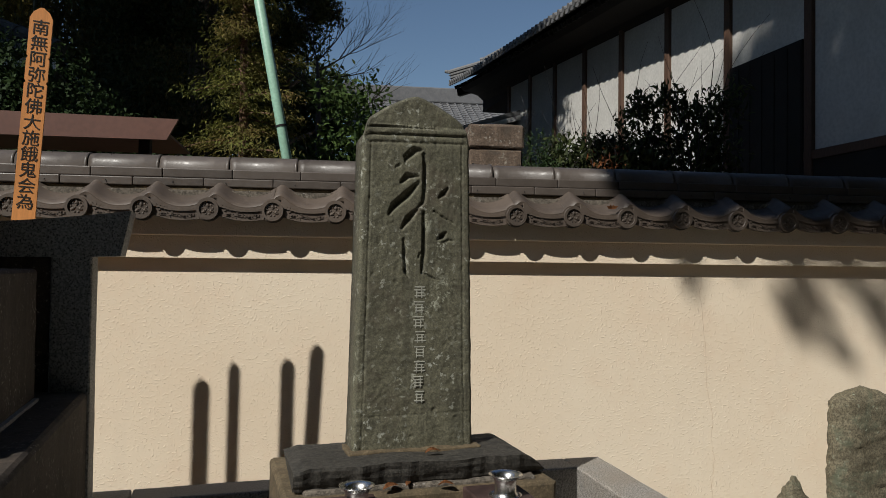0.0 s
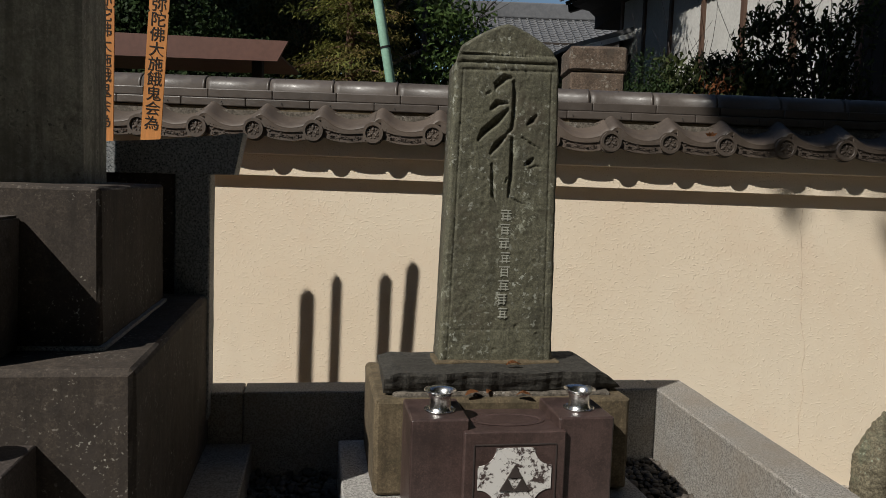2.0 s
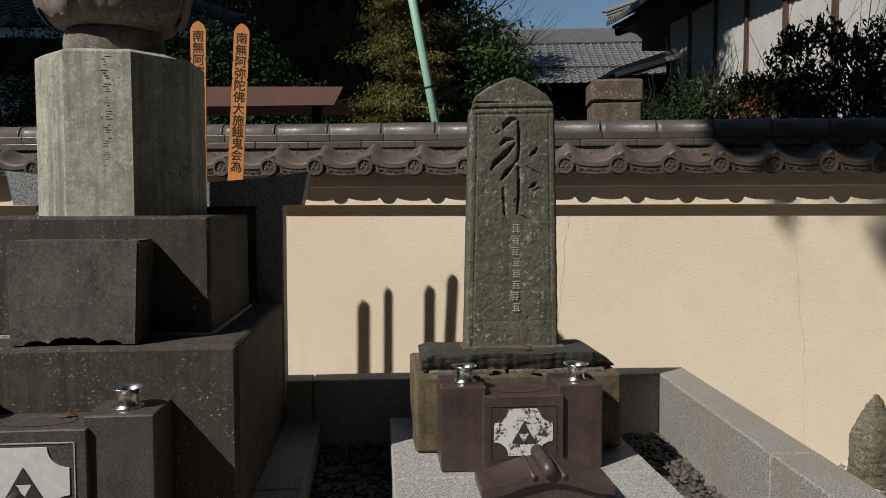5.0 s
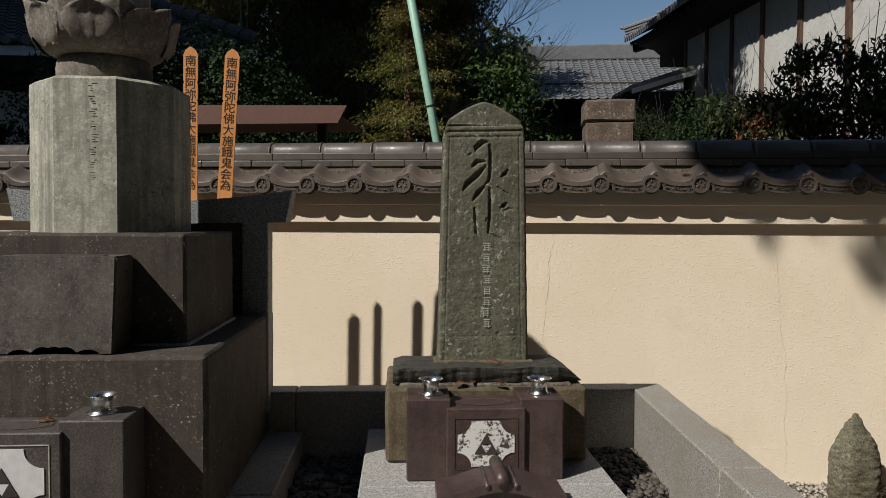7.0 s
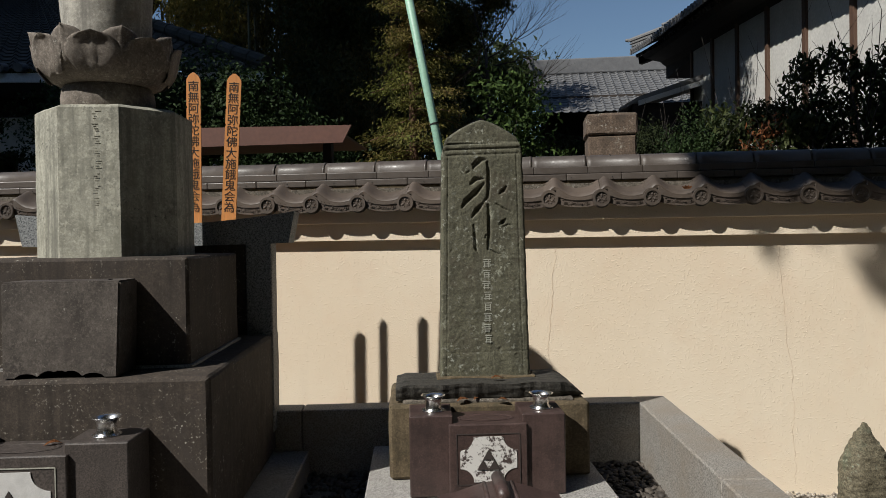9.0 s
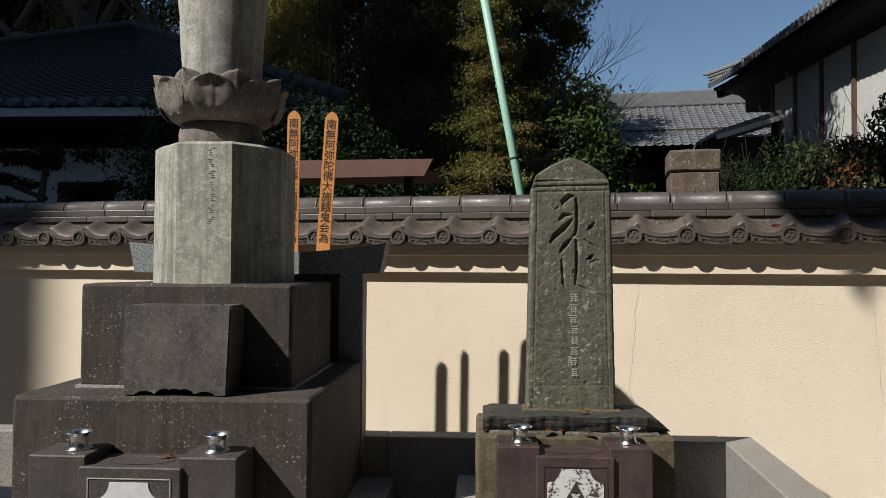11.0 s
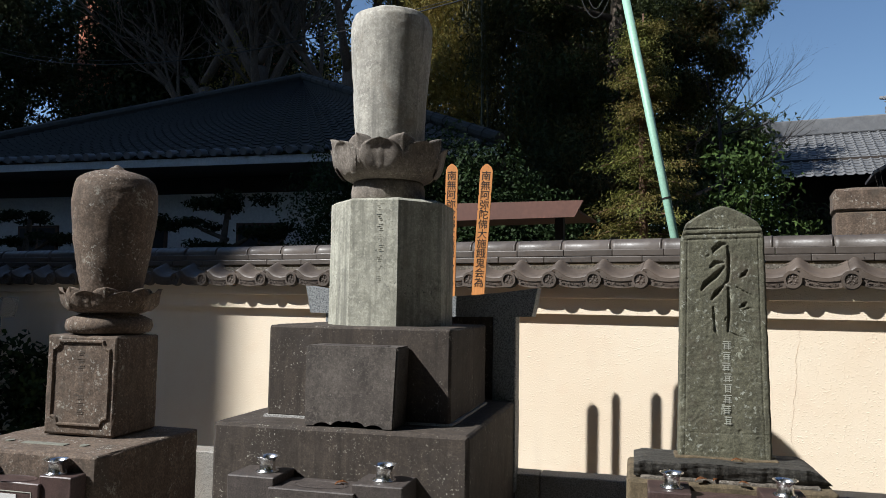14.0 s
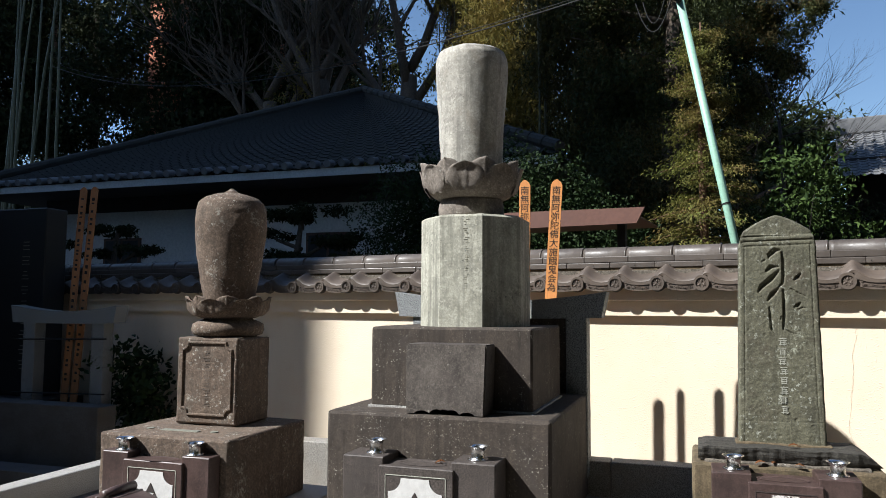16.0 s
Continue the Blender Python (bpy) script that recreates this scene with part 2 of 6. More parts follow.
M_STUCCO = stucco()
M_TILE = tile_mat("grey_brown_tile", (0.052, 0.041, 0.033), (0.095, 0.073, 0.057), 0.48)
M_RIDGE = tile_mat("silver_grey_tile", (0.044, 0.035, 0.029), (0.082, 0.068, 0.058), 0.38)
# darker copy of the roof tile, for the roof in shade
M_SHADEROOF = tile_mat("shade_dark_roof_tile", (0.020, 0.020, 0.018), (0.040, 0.039, 0.035), 0.85)
M_ROOF = tile_mat("dark_roof_tile", (0.075, 0.077, 0.080), (0.150, 0.150, 0.152), 0.55)
M_STELE = stone("green_grey_stele", (0.072, 0.069, 0.046), (0.126, 0.121, 0.080), (0.38, 0.39, 0.33), 0.57, 55, (0.075, 0.062, 0.042), 0.8, 0.55, 190, 0.45, 0.6, (0.36, 0.37, 0.29))
M_SLATE = stone("dark_slate", (0.026, 0.024, 0.020), (0.052, 0.048, 0.040), (0.24, 0.22, 0.18), 0.71, 70, None, 0.75, 0.9, 120)
M_PLINTH = stone("brown_ochre_stone", (0.080, 0.058, 0.032), (0.135, 0.103, 0.060), (0.28, 0.23, 0.15), 0.66, 90, (0.055, 0.045, 0.024), 0.9, 0.5, 190, 0.5, 0.45)
M_GRANITE = granite("grey_granite", (0.46, 0.445, 0.42), (0.27, 0.26, 0.245), (0.07, 0.066, 0.062), 0.65, 170)
M_RAILST = granite("weathered_granite", (0.38, 0.36, 0.325), (0.22, 0.205, 0.185), (0.06, 0.056, 0.05), 0.7, 150, (0.25, 0.205, 0.155))
M_BLUE = granite("blue_grey_granite", (0.30, 0.31, 0.31), (0.17, 0.18, 0.185), (0.035, 0.04, 0.045), 0.65, 120)
# granite darkened so that the neighbouring kerbs carry their shade in the colour
M_KERBSHADE = granite("shaded_kerb_granite", (0.13, 0.125, 0.12), (0.075, 0.072, 0.07), (0.02, 0.02, 0.02), 0.75, 120, (0.06, 0.05, 0.04))
M_BASE = stone("dark_andesite", (0.035, 0.026, 0.0195), (0.066, 0.051, 0.039), (0.40, 0.38, 0.33), 0.61, 110, (0.048, 0.038, 0.032), 0.85, 0.5, 200, 0.6, 0.45)
M_SLAB = stone("mottled_grey_slab", (0.036, 0.028, 0.023), (0.105, 0.090, 0.077), (0.42, 0.40, 0.36), 0.66, 60, (0.060, 0.048, 0.042), 0.85, 0.5, 200, 0.3, 0.4)
M_HEX = stone("pale_green_grey_stone", (0.245, 0.240, 0.195), (0.38, 0.37, 0.305), (0.12, 0.118, 0.10), 0.585, 70, (0.20, 0.195, 0.15), 0.85, 0.25, 150, 0.75, 0.3)
M_EGG = stone("pale_weathered_stone", (0.28, 0.265, 0.23), (0.41, 0.39, 0.34), (0.20, 0.19, 0.165), 0.60, 55, (0.27, 0.235, 0.185), 0.85, 0.4, 140, 0.6, 0.25)
M_LOTUS = stone("lotus_stone", (0.120, 0.100, 0.082), (0.215, 0.185, 0.155), (0.42, 0.40, 0.35), 0.58, 90, (0.10, 0.08, 0.065), 0.85, 0.5, 160, 0.3, 0.35)
M_OLD = stone("old_brown_stone", (0.086, 0.060, 0.043), (0.146, 0.106, 0.077), (0.42, 0.40, 0.35), 0.59, 70, (0.085, 0.07, 0.055), 0.9, 0.9, 110, 0.4, 0.6, (0.34, 0.32, 0.27))
M_STAND = stone("red_brown_granite", (0.045, 0.028, 0.025), (0.078, 0.050, 0.044), (0.24, 0.20, 0.19), 0.68, 130, (0.036, 0.024, 0.022), 0.42, 0.2, 240, 0.3, 0.4)
M_STANDG = stone("grey_brown_granite", (0.050, 0.040, 0.035), (0.084, 0.069, 0.061), (0.30, 0.28, 0.26), 0.68, 100, (0.06, 0.05, 0.045), 0.6, 0.25, 220, 0.3)
M_MARKER = stone("mossy_marker_stone", (0.10, 0.085, 0.055), (0.17, 0.15, 0.10), (0.30, 0.33, 0.25), 0.60, 50, (0.10, 0.12, 0.08), 0.9, 0.9, 120)
M_GRAVEL = stone("dark_gravel", (0.10, 0.09, 0.075), (0.20, 0.18, 0.15), None, rough=0.9)
M_SOIL = stone("soil_and_grit", (0.085, 0.072, 0.057), (0.15, 0.13, 0.105), (0.34, 0.32, 0.29), 0.60, 60, None, 0.95, 0.8, 90)
M_WOOD = plain("orange_cedar", (0.66, 0.27, 0.075), 0.6, 0, 0.15, 3, 0.1, (40, 40, 1.5))
M_WOODOLD = plain("brown_cedar", (0.42, 0.19, 0.075), 0.65, 0, 0.2, 3, 0.1, (40, 40, 1.5))
M_INK = plain("black_ink", (0.012, 0.010, 0.009), 0.6, 0, 0.2)
M_CUT = plain("lit_edge_tone", (0.40, 0.40, 0.34), 0.9, 0, 0.3, 60)
M_CUTDARK = plain("cut_shade", (0.19, 0.19, 0.155), 0.9, 0, 0.3, 60)
M_HEXCUT = plain("shallow_cut", (0.27, 0.26, 0.21), 0.9, 0, 0.2, 60)
M_OLDCUT = plain("worn_cut", (0.095, 0.078, 0.063), 0.9, 0, 0.3, 60)
M_STEEL = plain("stainless_steel", (0.78, 0.77, 0.75), 0.26, 1.0, 0.05, 20, 0.0)
M_GREENP = plain("mint_green_pole", (0.33, 0.56, 0.43), 0.45, 0, 0.08, 5, 0.05)
M_RUST = plain("red_brown_sheet", (0.135, 0.060, 0.042), 0.55, 0.0, 0.12, 3, 0.03)
M_WHITE = plain("white_plaster", (0.78, 0.77, 0.74), 0.85, 0, 0.05, 2, 0.05)
M_AGED = plain("aged_plaster", (0.56, 0.55, 0.52), 0.85, 0, 0.10, 2, 0.05)
M_TIMBER = plain("dark_timber", (0.10, 0.055, 0.035), 0.7, 0, 0.3, 4, 0.1, (20, 20, 2))
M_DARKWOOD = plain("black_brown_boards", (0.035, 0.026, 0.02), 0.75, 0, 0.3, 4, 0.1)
# timber blackened to hold the deep shade of eaves and boards
M_SHADETIMBER = plain("shade_black_timber", (0.014, 0.011, 0.009), 0.85, 0, 0.3, 4, 0.1)
M_BLACKST = plain("polished_black_granite", (0.010, 0.011, 0.012), 0.5, 0, 0.2, 60, 0.0)
M_BARK = stone("bark", (0.06, 0.045, 0.032), (0.13, 0.10, 0.075), None, rough=0.95, bump=1.0, streak=0.4)
M_BARKRED = stone("red_bark", (0.11, 0.060, 0.038), (0.20, 0.115, 0.075), None, rough=0.95, bump=1.0, streak=0.4)
M_TWIG = plain("dark_twig", (0.032, 0.026, 0.022), 0.9, 0, 0.3, 8, 0.0)
M_CABLE = plain("black_cable", (0.012, 0.012, 0.012), 0.8, 0, 0.1)
M_DRYLEAF = leaf_mat("dry_red_leaf", (0.20, 0.085, 0.035), (0.36, 0.17, 0.08), 0.2)


def worn_paint():
    n = Nodes("worn_white_paint")
    patch = n.math("ADD", n.math("MULTIPLY", n.noise(13, 6, 0.7, dist=0.4), 0.62), n.math("MULTIPLY", n.noise(95, 6, 0.75), 0.38))
    col = n.mix(n.ramp(patch, (0.455, 0.0), (0.485, 1.0)), (0.060, 0.040, 0.036), (0.66, 0.64, 0.61))
    n.bump(patch, 0.3, 0.001)
    return n.done(col, 0.7)


M_PAINTW = worn_paint()
M_PAINT = plain("white_paint", (0.66, 0.65, 0.63), 0.7, 0, 0.12, 40, 0.1)
M_TRI = plain("dark_stone_relief", (0.052, 0.040, 0.036), 0.6, 0, 0.2, 40)

# ---- setting: ground, wall ----
bm = bmesh.new()
bmesh.ops.create_grid(bm, x_segments=2, y_segments=2, size=400)
for v in bm.verts:
    v.co.z = 0.14
tagged(part("ground", bm, M_SOIL), "brown gritty soil with fine gravel", "ground", kind="structure")

WX0, WX1 = -9.0, 6.0
wall = tagged(part("wall_north", box(WX0, WX1, 3.455, 3.80, 0.1, 1.60), M_STUCCO), "cream stuccoed boundary wall with a hairline crack", "wall", kind="structure")
cornice = tagged(part("cornice", box(WX0, WX1, 3.408, 3.85, 1.552, 1.66), M_STUCCO), "cream plaster cornice under the tiled coping", "cornice", kind="structure")
part("eave_board", box(WX0, WX1, 3.365, 3.95, 1.648, 1.735, 0.004), M_STUCCO, cornice)
part("coping_core", box(WX0, WX1, 3.44, 3.72, 1.737, 1.85), M_SOIL, cornice, "mortar bed under the tiles")

part("mortar_fill", box(WX0, WX1, 3.345, 3.45, 1.737, 1.766), M_TILE, cornice, "mortar behind the eave tiles")
part("mortar_fill", stone_box(WX0, WX1, 3.470, 3.56, 1.80, 1.869, 0.006, 0.05, 0.006, 30, 3), M_PLINTH, cornice, "mossy mortar under the ridge courses")


def crack(x, z0, z1, wander, seed):
    r = random.Random(seed)
    own = bmesh.new()
    n = 60
    prev = None
    cx = x
    for i in range(n + 1):
        z = z0 + (z1 - z0) * i / n
        cx += r.uniform(-1, 1) * wander
        w = 0.0004 + 0.0006 * r.random()
        pair = (own.verts.new((cx - w, 3.4535, z)), own.verts.new((cx + w, 3.4535, z)))
        if prev:
            own.faces.new((prev[0], prev[1], pair[1], pair[0]))
        prev = pair
    return own


M_CRACK = plain("crack_shadow", (0.63, 0.49, 0.35), 0.95, 0, 0.2)
part("crack", crack(1.815, 1.49, 0.2, 0.008, 3), M_CRACK, wall, "hairline crack in the stucco")
part("crack", crack(0.62, 1.49, 0.8, 0.005, 8), M_CRACK, wall, "hairline crack in the stucco")

# ---- coping tiles ----
PITCH, R0 = 0.2643, -1.0
TILE_Y0, TILE_Y1, TILE_Z0, TILE_Z1 = 3.315, 3.56, 1.752, 1.862


def tile_profile(f):
    """Height of the pantile over its trough line at f of one pitch: a rounded hump at 0.10 and a long hollow."""
    p = (f - 0.10) % 1.0
    d = min(p, 1 - p)
    return 0.016 + 0.030 * math.exp(-(d / (0.165 if p < 0.5 else 0.115)) ** 2) + 0.012 * (1 + math.cos(2 * math.pi * p))


def lip(f):
    return 0.45 * (tile_profile(f) - 0.016)


def eave_tile():
    own = bmesh.new()
    n, k = 36, 5
    th = 0.016
    top, low = [], []
    for i in range(n + 1):
        f = -0.12 + 1.14 * i / n
        ft = min(f, 0.999)
        cols_t, cols_l = [], []
        for j in range(k + 1):
            s = j / k
            y = TILE_Y0 + (TILE_Y1 - TILE_Y0) * s
            z = TILE_Z0 + (TILE_Z1 - TILE_Z0) * s + tile_profile(ft % 1.0) + (0.002 if f > 1.0 else 0)
            cols_t.append(own.verts.new((f * PITCH, y, z)))
            cols_l.append(own.verts.new((f * PITCH, y + 0.003, z - th)))
        top.append(cols_t)
        low.append(cols_l)
    for i in range(n):
        for j in range(k):
            own.faces.new((top[i][j], top[i + 1][j], top[i + 1][j + 1], top[i][j + 1]))
            own.faces.new((low[i][j], low[i][j + 1], low[i + 1][j + 1], low[i + 1][j]))
        own.faces.new((top[i][0], low[i][0], low[i + 1][0], top[i + 1][0]))
    for side in (0, n):
        own.faces.new([top[side][j] for j in range(k + 1)] + [low[side][j] for j in reversed(range(k + 1))])
    # hanging lip between the roundels
    lip_t, lip_b, lip_tb, lip_bb = [], [], [], []
    for i in range(13):
        f = 0.13 + 0.75 * i / 12
        z = TILE_Z0 + lip(f)
        drop = 0.042
        lip_t.append(own.verts.new((f * PITCH, TILE_Y0 - 0.004, TILE_Z0 + tile_profile(f) - 0.004)))
        lip_b.append(own.verts.new((f * PITCH, TILE_Y0 - 0.004, z - drop)))
        lip_tb.append(own.verts.new((f * PITCH, TILE_Y0 + 0.018, TILE_Z0 + tile_profile(f) - 0.006)))
        lip_bb.append(own.verts.new((f * PITCH, TILE_Y0 + 0.018, z - drop)))
    for i in range(12):
        own.faces.new((lip_t[i], lip_b[i], lip_b[i + 1], lip_t[i + 1]))
        own.faces.new((lip_b[i], lip_bb[i], lip_bb[i + 1], lip_b[i + 1]))
        own.faces.new((lip_t[i], lip_t[i + 1], lip_tb[i + 1], lip_tb[i]))
        own.faces.new((lip_tb[i], lip_tb[i + 1], lip_bb[i + 1], lip_bb[i]))
    own.faces.new((lip_t[0], lip_tb[0], lip_bb[0], lip_b[0]))
    own.faces.new((lip_t[12], lip_b[12], lip_bb[12], lip_tb[12]))
    # raised rim and scroll knobs on the lip
    r = random.Random(2)
    for i in range(26):
        f = 0.245 + 0.53 * i / 25
        z = TILE_Z0 + lip(f) - 0.010 - 0.024 * r.random()
        s = 0.0032 + 0.002 * r.random()
        box(f * PITCH - s * 1.3, f * PITCH + s * 1.3, TILE_Y0 - 0.008, TILE_Y0 - 0.003, z - s, z + s, 0, own)
    for i in range(12):
        a, b = 0.17 + 0.67 * i / 12, 0.17 + 0.67 * (i + 1) / 12
        z = TILE_Z0 + (lip(a) + lip(b)) / 2
        box(a * PITCH, b * PITCH, TILE_Y0 - 0.009, TILE_Y0 - 0.003, z - 0.042, z - 0.037, 0, own)
        box(a * PITCH, b * PITCH, TILE_Y0 - 0.011, TILE_Y0 - 0.003, z - 0.004, z + 0.006, 0, own)
    # roundel with a rim and a three-leaf relief
    def ring(r0, r1, y0, y1, seg=24):
        o2 = bmesh.new()
        va = [[o2.verts.new((rr * math.cos(2 * math.pi * i / seg), yy, rr * math.sin(2 * math.pi * i / seg))) for i in range(seg)] for rr, yy in ((r1, y1), (r1, y0), (r0, y0), (r0, y1))]
        for a, b in zip(va, va[1:]):
            for i in range(seg):
                o2.faces.new((a[i], a[(i + 1) % seg], b[(i + 1) % seg], b[i]))
        return o2
    parts = [ring(0.034, 0.045, -0.020, 0.02), ring(0.0005, 0.035, -0.011, 0.02), ring(0.0005, 0.051, 0.002, 0.024)]
    for q in range(3):
        a = math.radians(90 + 120 * q)
        for rr, ss in ((0.016, 0.0085), (0.008, 0.005), (0.023, 0.006)):
            o3 = bmesh.new()
            bmesh.ops.create_icosphere(o3, subdivisions=1, radius=ss)
            for v in o3.verts:
                v.co = Vector((v.co.x + rr * math.cos(a), v.co.y * 0.7 - 0.011, v.co.z + rr * math.sin(a)))
            parts.append(o3)
        for dd in (-0.7, 0.7):
            o3 = bmesh.new()
            bmesh.ops.create_icosphere(o3, subdivisions=1, radius=0.005)
            for v in o3.verts:
                v.co = Vector((v.co.x + 0.022 * math.cos(a + dd), v.co.y * 0.7 - 0.011, v.co.z + 0.022 * math.sin(a + dd)))
            parts.append(o3)
    for o in parts:
        for v in o.verts:
            v.co += Vector((0, TILE_Y0 - 0.004, TILE_Z0 + 0.005))
        merge(own, o)
    return own


EAVE = mesh_of(eave_tile(), "roof_tile", M_TILE)
for p in EAVE.polygons:
    p.use_smooth = abs(p.normal.y) < 0.75
CAP_L = 0.302


def ridge_cap():
    own = bmesh.new()
    seg = 14
    rings = []
    for x, r in ((0, 0.071), (0.03, 0.073), (CAP_L - 0.016, 0.0725), (CAP_L - 0.015, 0.0745), (CAP_L - 0.003, 0.0745)):
        rings.append([own.verts.new((x, -r * math.cos(math.pi * i / seg) * 1.05, r * 0.94 * math.sin(math.pi * i / seg) ** 0.8)) for i in range(seg + 1)])
    for a, b in zip(rings, rings[1:]):
        for i in range(seg):
            own.faces.new((a[i], b[i], b[i + 1], a[i + 1]))
    own.faces.new(rings[0])
    own.faces.new(list(reversed(rings[-1])))
    return own


CAP = mesh_of(ridge_cap(), "ridge_cap_tile", M_RIDGE)
for p in CAP.polygons:
    p.use_smooth = abs(p.normal.x) < 0.2
NOSHI = {w: mesh_of(box(0.001, 0.299, -w, w, 0, h, 0.004), "ridge_course_tile", M_RIDGE) for w, h in ((0.118, 0.036), (0.100, 0.040))}
RIDGE_Y = 3.575


def coping(x0, x1):
    root = tagged(new("coping"), "grey-brown pantile coping with round family-crest end tiles", "wall coping", kind="structure")
    r = random.Random(11)
    k0, k1 = math.floor((x0 - R0) / PITCH), math.ceil((x1 - R0) / PITCH)
    for k in range(k0, k1):
        part("roof_tile", EAVE, None, root, m=pose(R0 + k * PITCH, r.uniform(-0.002, 0.002), r.uniform(-0.002, 0.002), 0, r.uniform(-0.25, 0.25), 0))
    for w, z, off in ((0.118, 1.868, 0.08), (0.100, 1.907, 0.2)):
        n = int((x1 - x0) / 0.30)
        for i in range(n):
            part("ridge_course_tile", NOSHI[w], None, root, m=pose(x0 + off + i * 0.30, RIDGE_Y + r.uniform(-0.003, 0.003), z, 0, r.uniform(-0.15, 0.15), 0))
    for i in range(int((x1 - x0) / CAP_L)):
        part("ridge_cap_tile", CAP, None, root, m=pose(x0 + 0.13 + i * CAP_L, RIDGE_Y + r.uniform(-0.003, 0.003), 1.948 + r.uniform(-0.0015, 0.0015), 0, r.uniform(-0.3, 0.3), 0))
    wire = tube([(0, RIDGE_Y + 0.125 * math.cos(math.pi * i / 12) * (1.0 if i in (0, 12) else 0.63), 1.90 + (0.125 * math.sin(math.pi * i / 12) if 0 < i < 12 else -0.02)) for i in range(13)], 0.0014, 5)
    wire = mesh_of(wire, "tie_wire", M_CABLE)
    for i in range(int((x1 - x0) / 0.27)):
        part("tie_wire", wire, None, root, m=pose(x0 + 0.2 + i * 0.27 + r.uniform(-0.03, 0.03), 0, 0, 0, 0, 0))
    return root


# ---- graves ----
def vase(m):
    t = thing("flower_vase", m, "short polished stainless steel flower cup with a flared rim", "vase", "flower cups")
    outer = [(0.035, 0), (0.035, 0.003), (0.0315, 0.006), (0.0295, 0.012), (0.0285, 0.028), (0.0295, 0.038), (0.032, 0.045), (0.038, 0.051), (0.0445, 0.0545), (0.0450, 0.056)]
    inner = [(0.0435, 0.056), (0.037, 0.0525), (0.030, 0.044), (0.0265, 0.034), (0.0265, 0.012)]
    part("cup", lathe(outer + inner, 40), M_STEEL, t, smooth=True)
    part("base_ring", lathe([(0.043, 0), (0.043, 0.0035), (0.039, 0.005), (0.037, 0.002)], 40), M_STEEL, t, smooth=True)
    return t


def crest_panel(parent, cx, y, cz, w, h, mat):
    """A white worn plate with scooped corners and three raised triangles."""
    pts = []
    n = 7
    s = 0.30 * h
    for sx, sz, a0 in ((1, 1, 180), (-1, 1, 270), (-1, -1, 0), (1, -1, 90)):
        for i in range(n + 1):
            a = math.radians(a0 + 90 * (1 - i / n))
            pts.append((cx + sx * w / 2 + s * math.cos(a), cz + sz * h / 2 + s * math.sin(a)))
    own = prism(pts, y - 0.003, y + 0.01)
    plate = part("crest_plate", own, mat, parent, "worn white painted plate")
    e = 0.255 * h
    for dx, dz in ((0, 0.5), (-0.5, -0.5), (0.5, -0.5)):
        ox, oz = cx + dx * e, cz + dz * e * 0.87
        part("triangle", prism([(ox - e / 2, oz - e * 0.43), (ox + e / 2, oz - e * 0.43), (ox, oz + e * 0.43)], y - 0.0065, y + 0.002), M_TRI, plate, "dark raised triangle")
    return plate


def offering_stand(m, w, pillar, z0, ztop, depth, mat, plate_mat, label):
    """Two vase pillars and a lower middle block with a water hollow and a crest; x across, front at y = 0."""
    t = thing("offering_stand", m, label, "offering stand", "offering stands")
    c = w / 2
    for sx in (-1, 1):
        a, b = (-c, -c + pillar) if sx < 0 else (c - pillar, c)
        part("pillar", stone_box(a, b, 0.0, depth, z0, ztop, 0.005, 0.05, 0.0008, 12, sx + 2), mat, t)
    mid = ztop - 0.030
    iw = c - pillar + 0.016
    body = part("middle_block", stone_box(-iw, iw, -0.016, depth - 0.01, z0, mid, 0.004, 0.05, 0.0008, 12, 9), mat, t)
    # hollow for water, with its raised edge
    rim = bmesh.new()
    n = 28
    loops = []
    for k, (s, z) in enumerate(((1.0, mid + 0.0015), (0.93, mid + 0.002), (0.86, mid - 0.0005), (0.80, mid + 0.0008))):
        loops.append([rim.verts.new((s * 0.105 * math.cos(2 * math.pi * i / n), depth * 0.42 + s * 0.055 * math.sin(2 * math.pi * i / n), z)) for i in range(n)])
    for a, b in zip(loops, loops[1:]):
        for i in range(n):
            rim.faces.new((a[i], a[(i + 1) % n], b[(i + 1) % n], b[i]))
    rim.faces.new(loops[-1])
    part("water_hollow", rim, mat, body)
    fw, fh = iw * 2 * 0.80, (0.178 if plate_mat is M_PAINTW else 0.205)
    fz = mid - 0.035 - fh / 2
    for x0, x1, za, zb in ((-fw / 2 - 0.002, -fw / 2 + 0.001, fz - fh / 2, fz + fh / 2), (fw / 2 - 0.001, fw / 2 + 0.002, fz - fh / 2, fz + fh / 2),
                           (-fw / 2, fw / 2, fz - fh / 2 - 0.002, fz - fh / 2 + 0.001), (-fw / 2, fw / 2, fz + fh / 2 - 0.001, fz + fh / 2 + 0.002)):
        part("frame_line", box(x0, x1, -0.0185, -0.012, za, zb), M_TRI if plate_mat is M_PAINTW else M_CUT, body)
    crest_panel(t, 0, -0.016, fz, fw * 0.90, fh * 0.90, plate_mat)
    return t


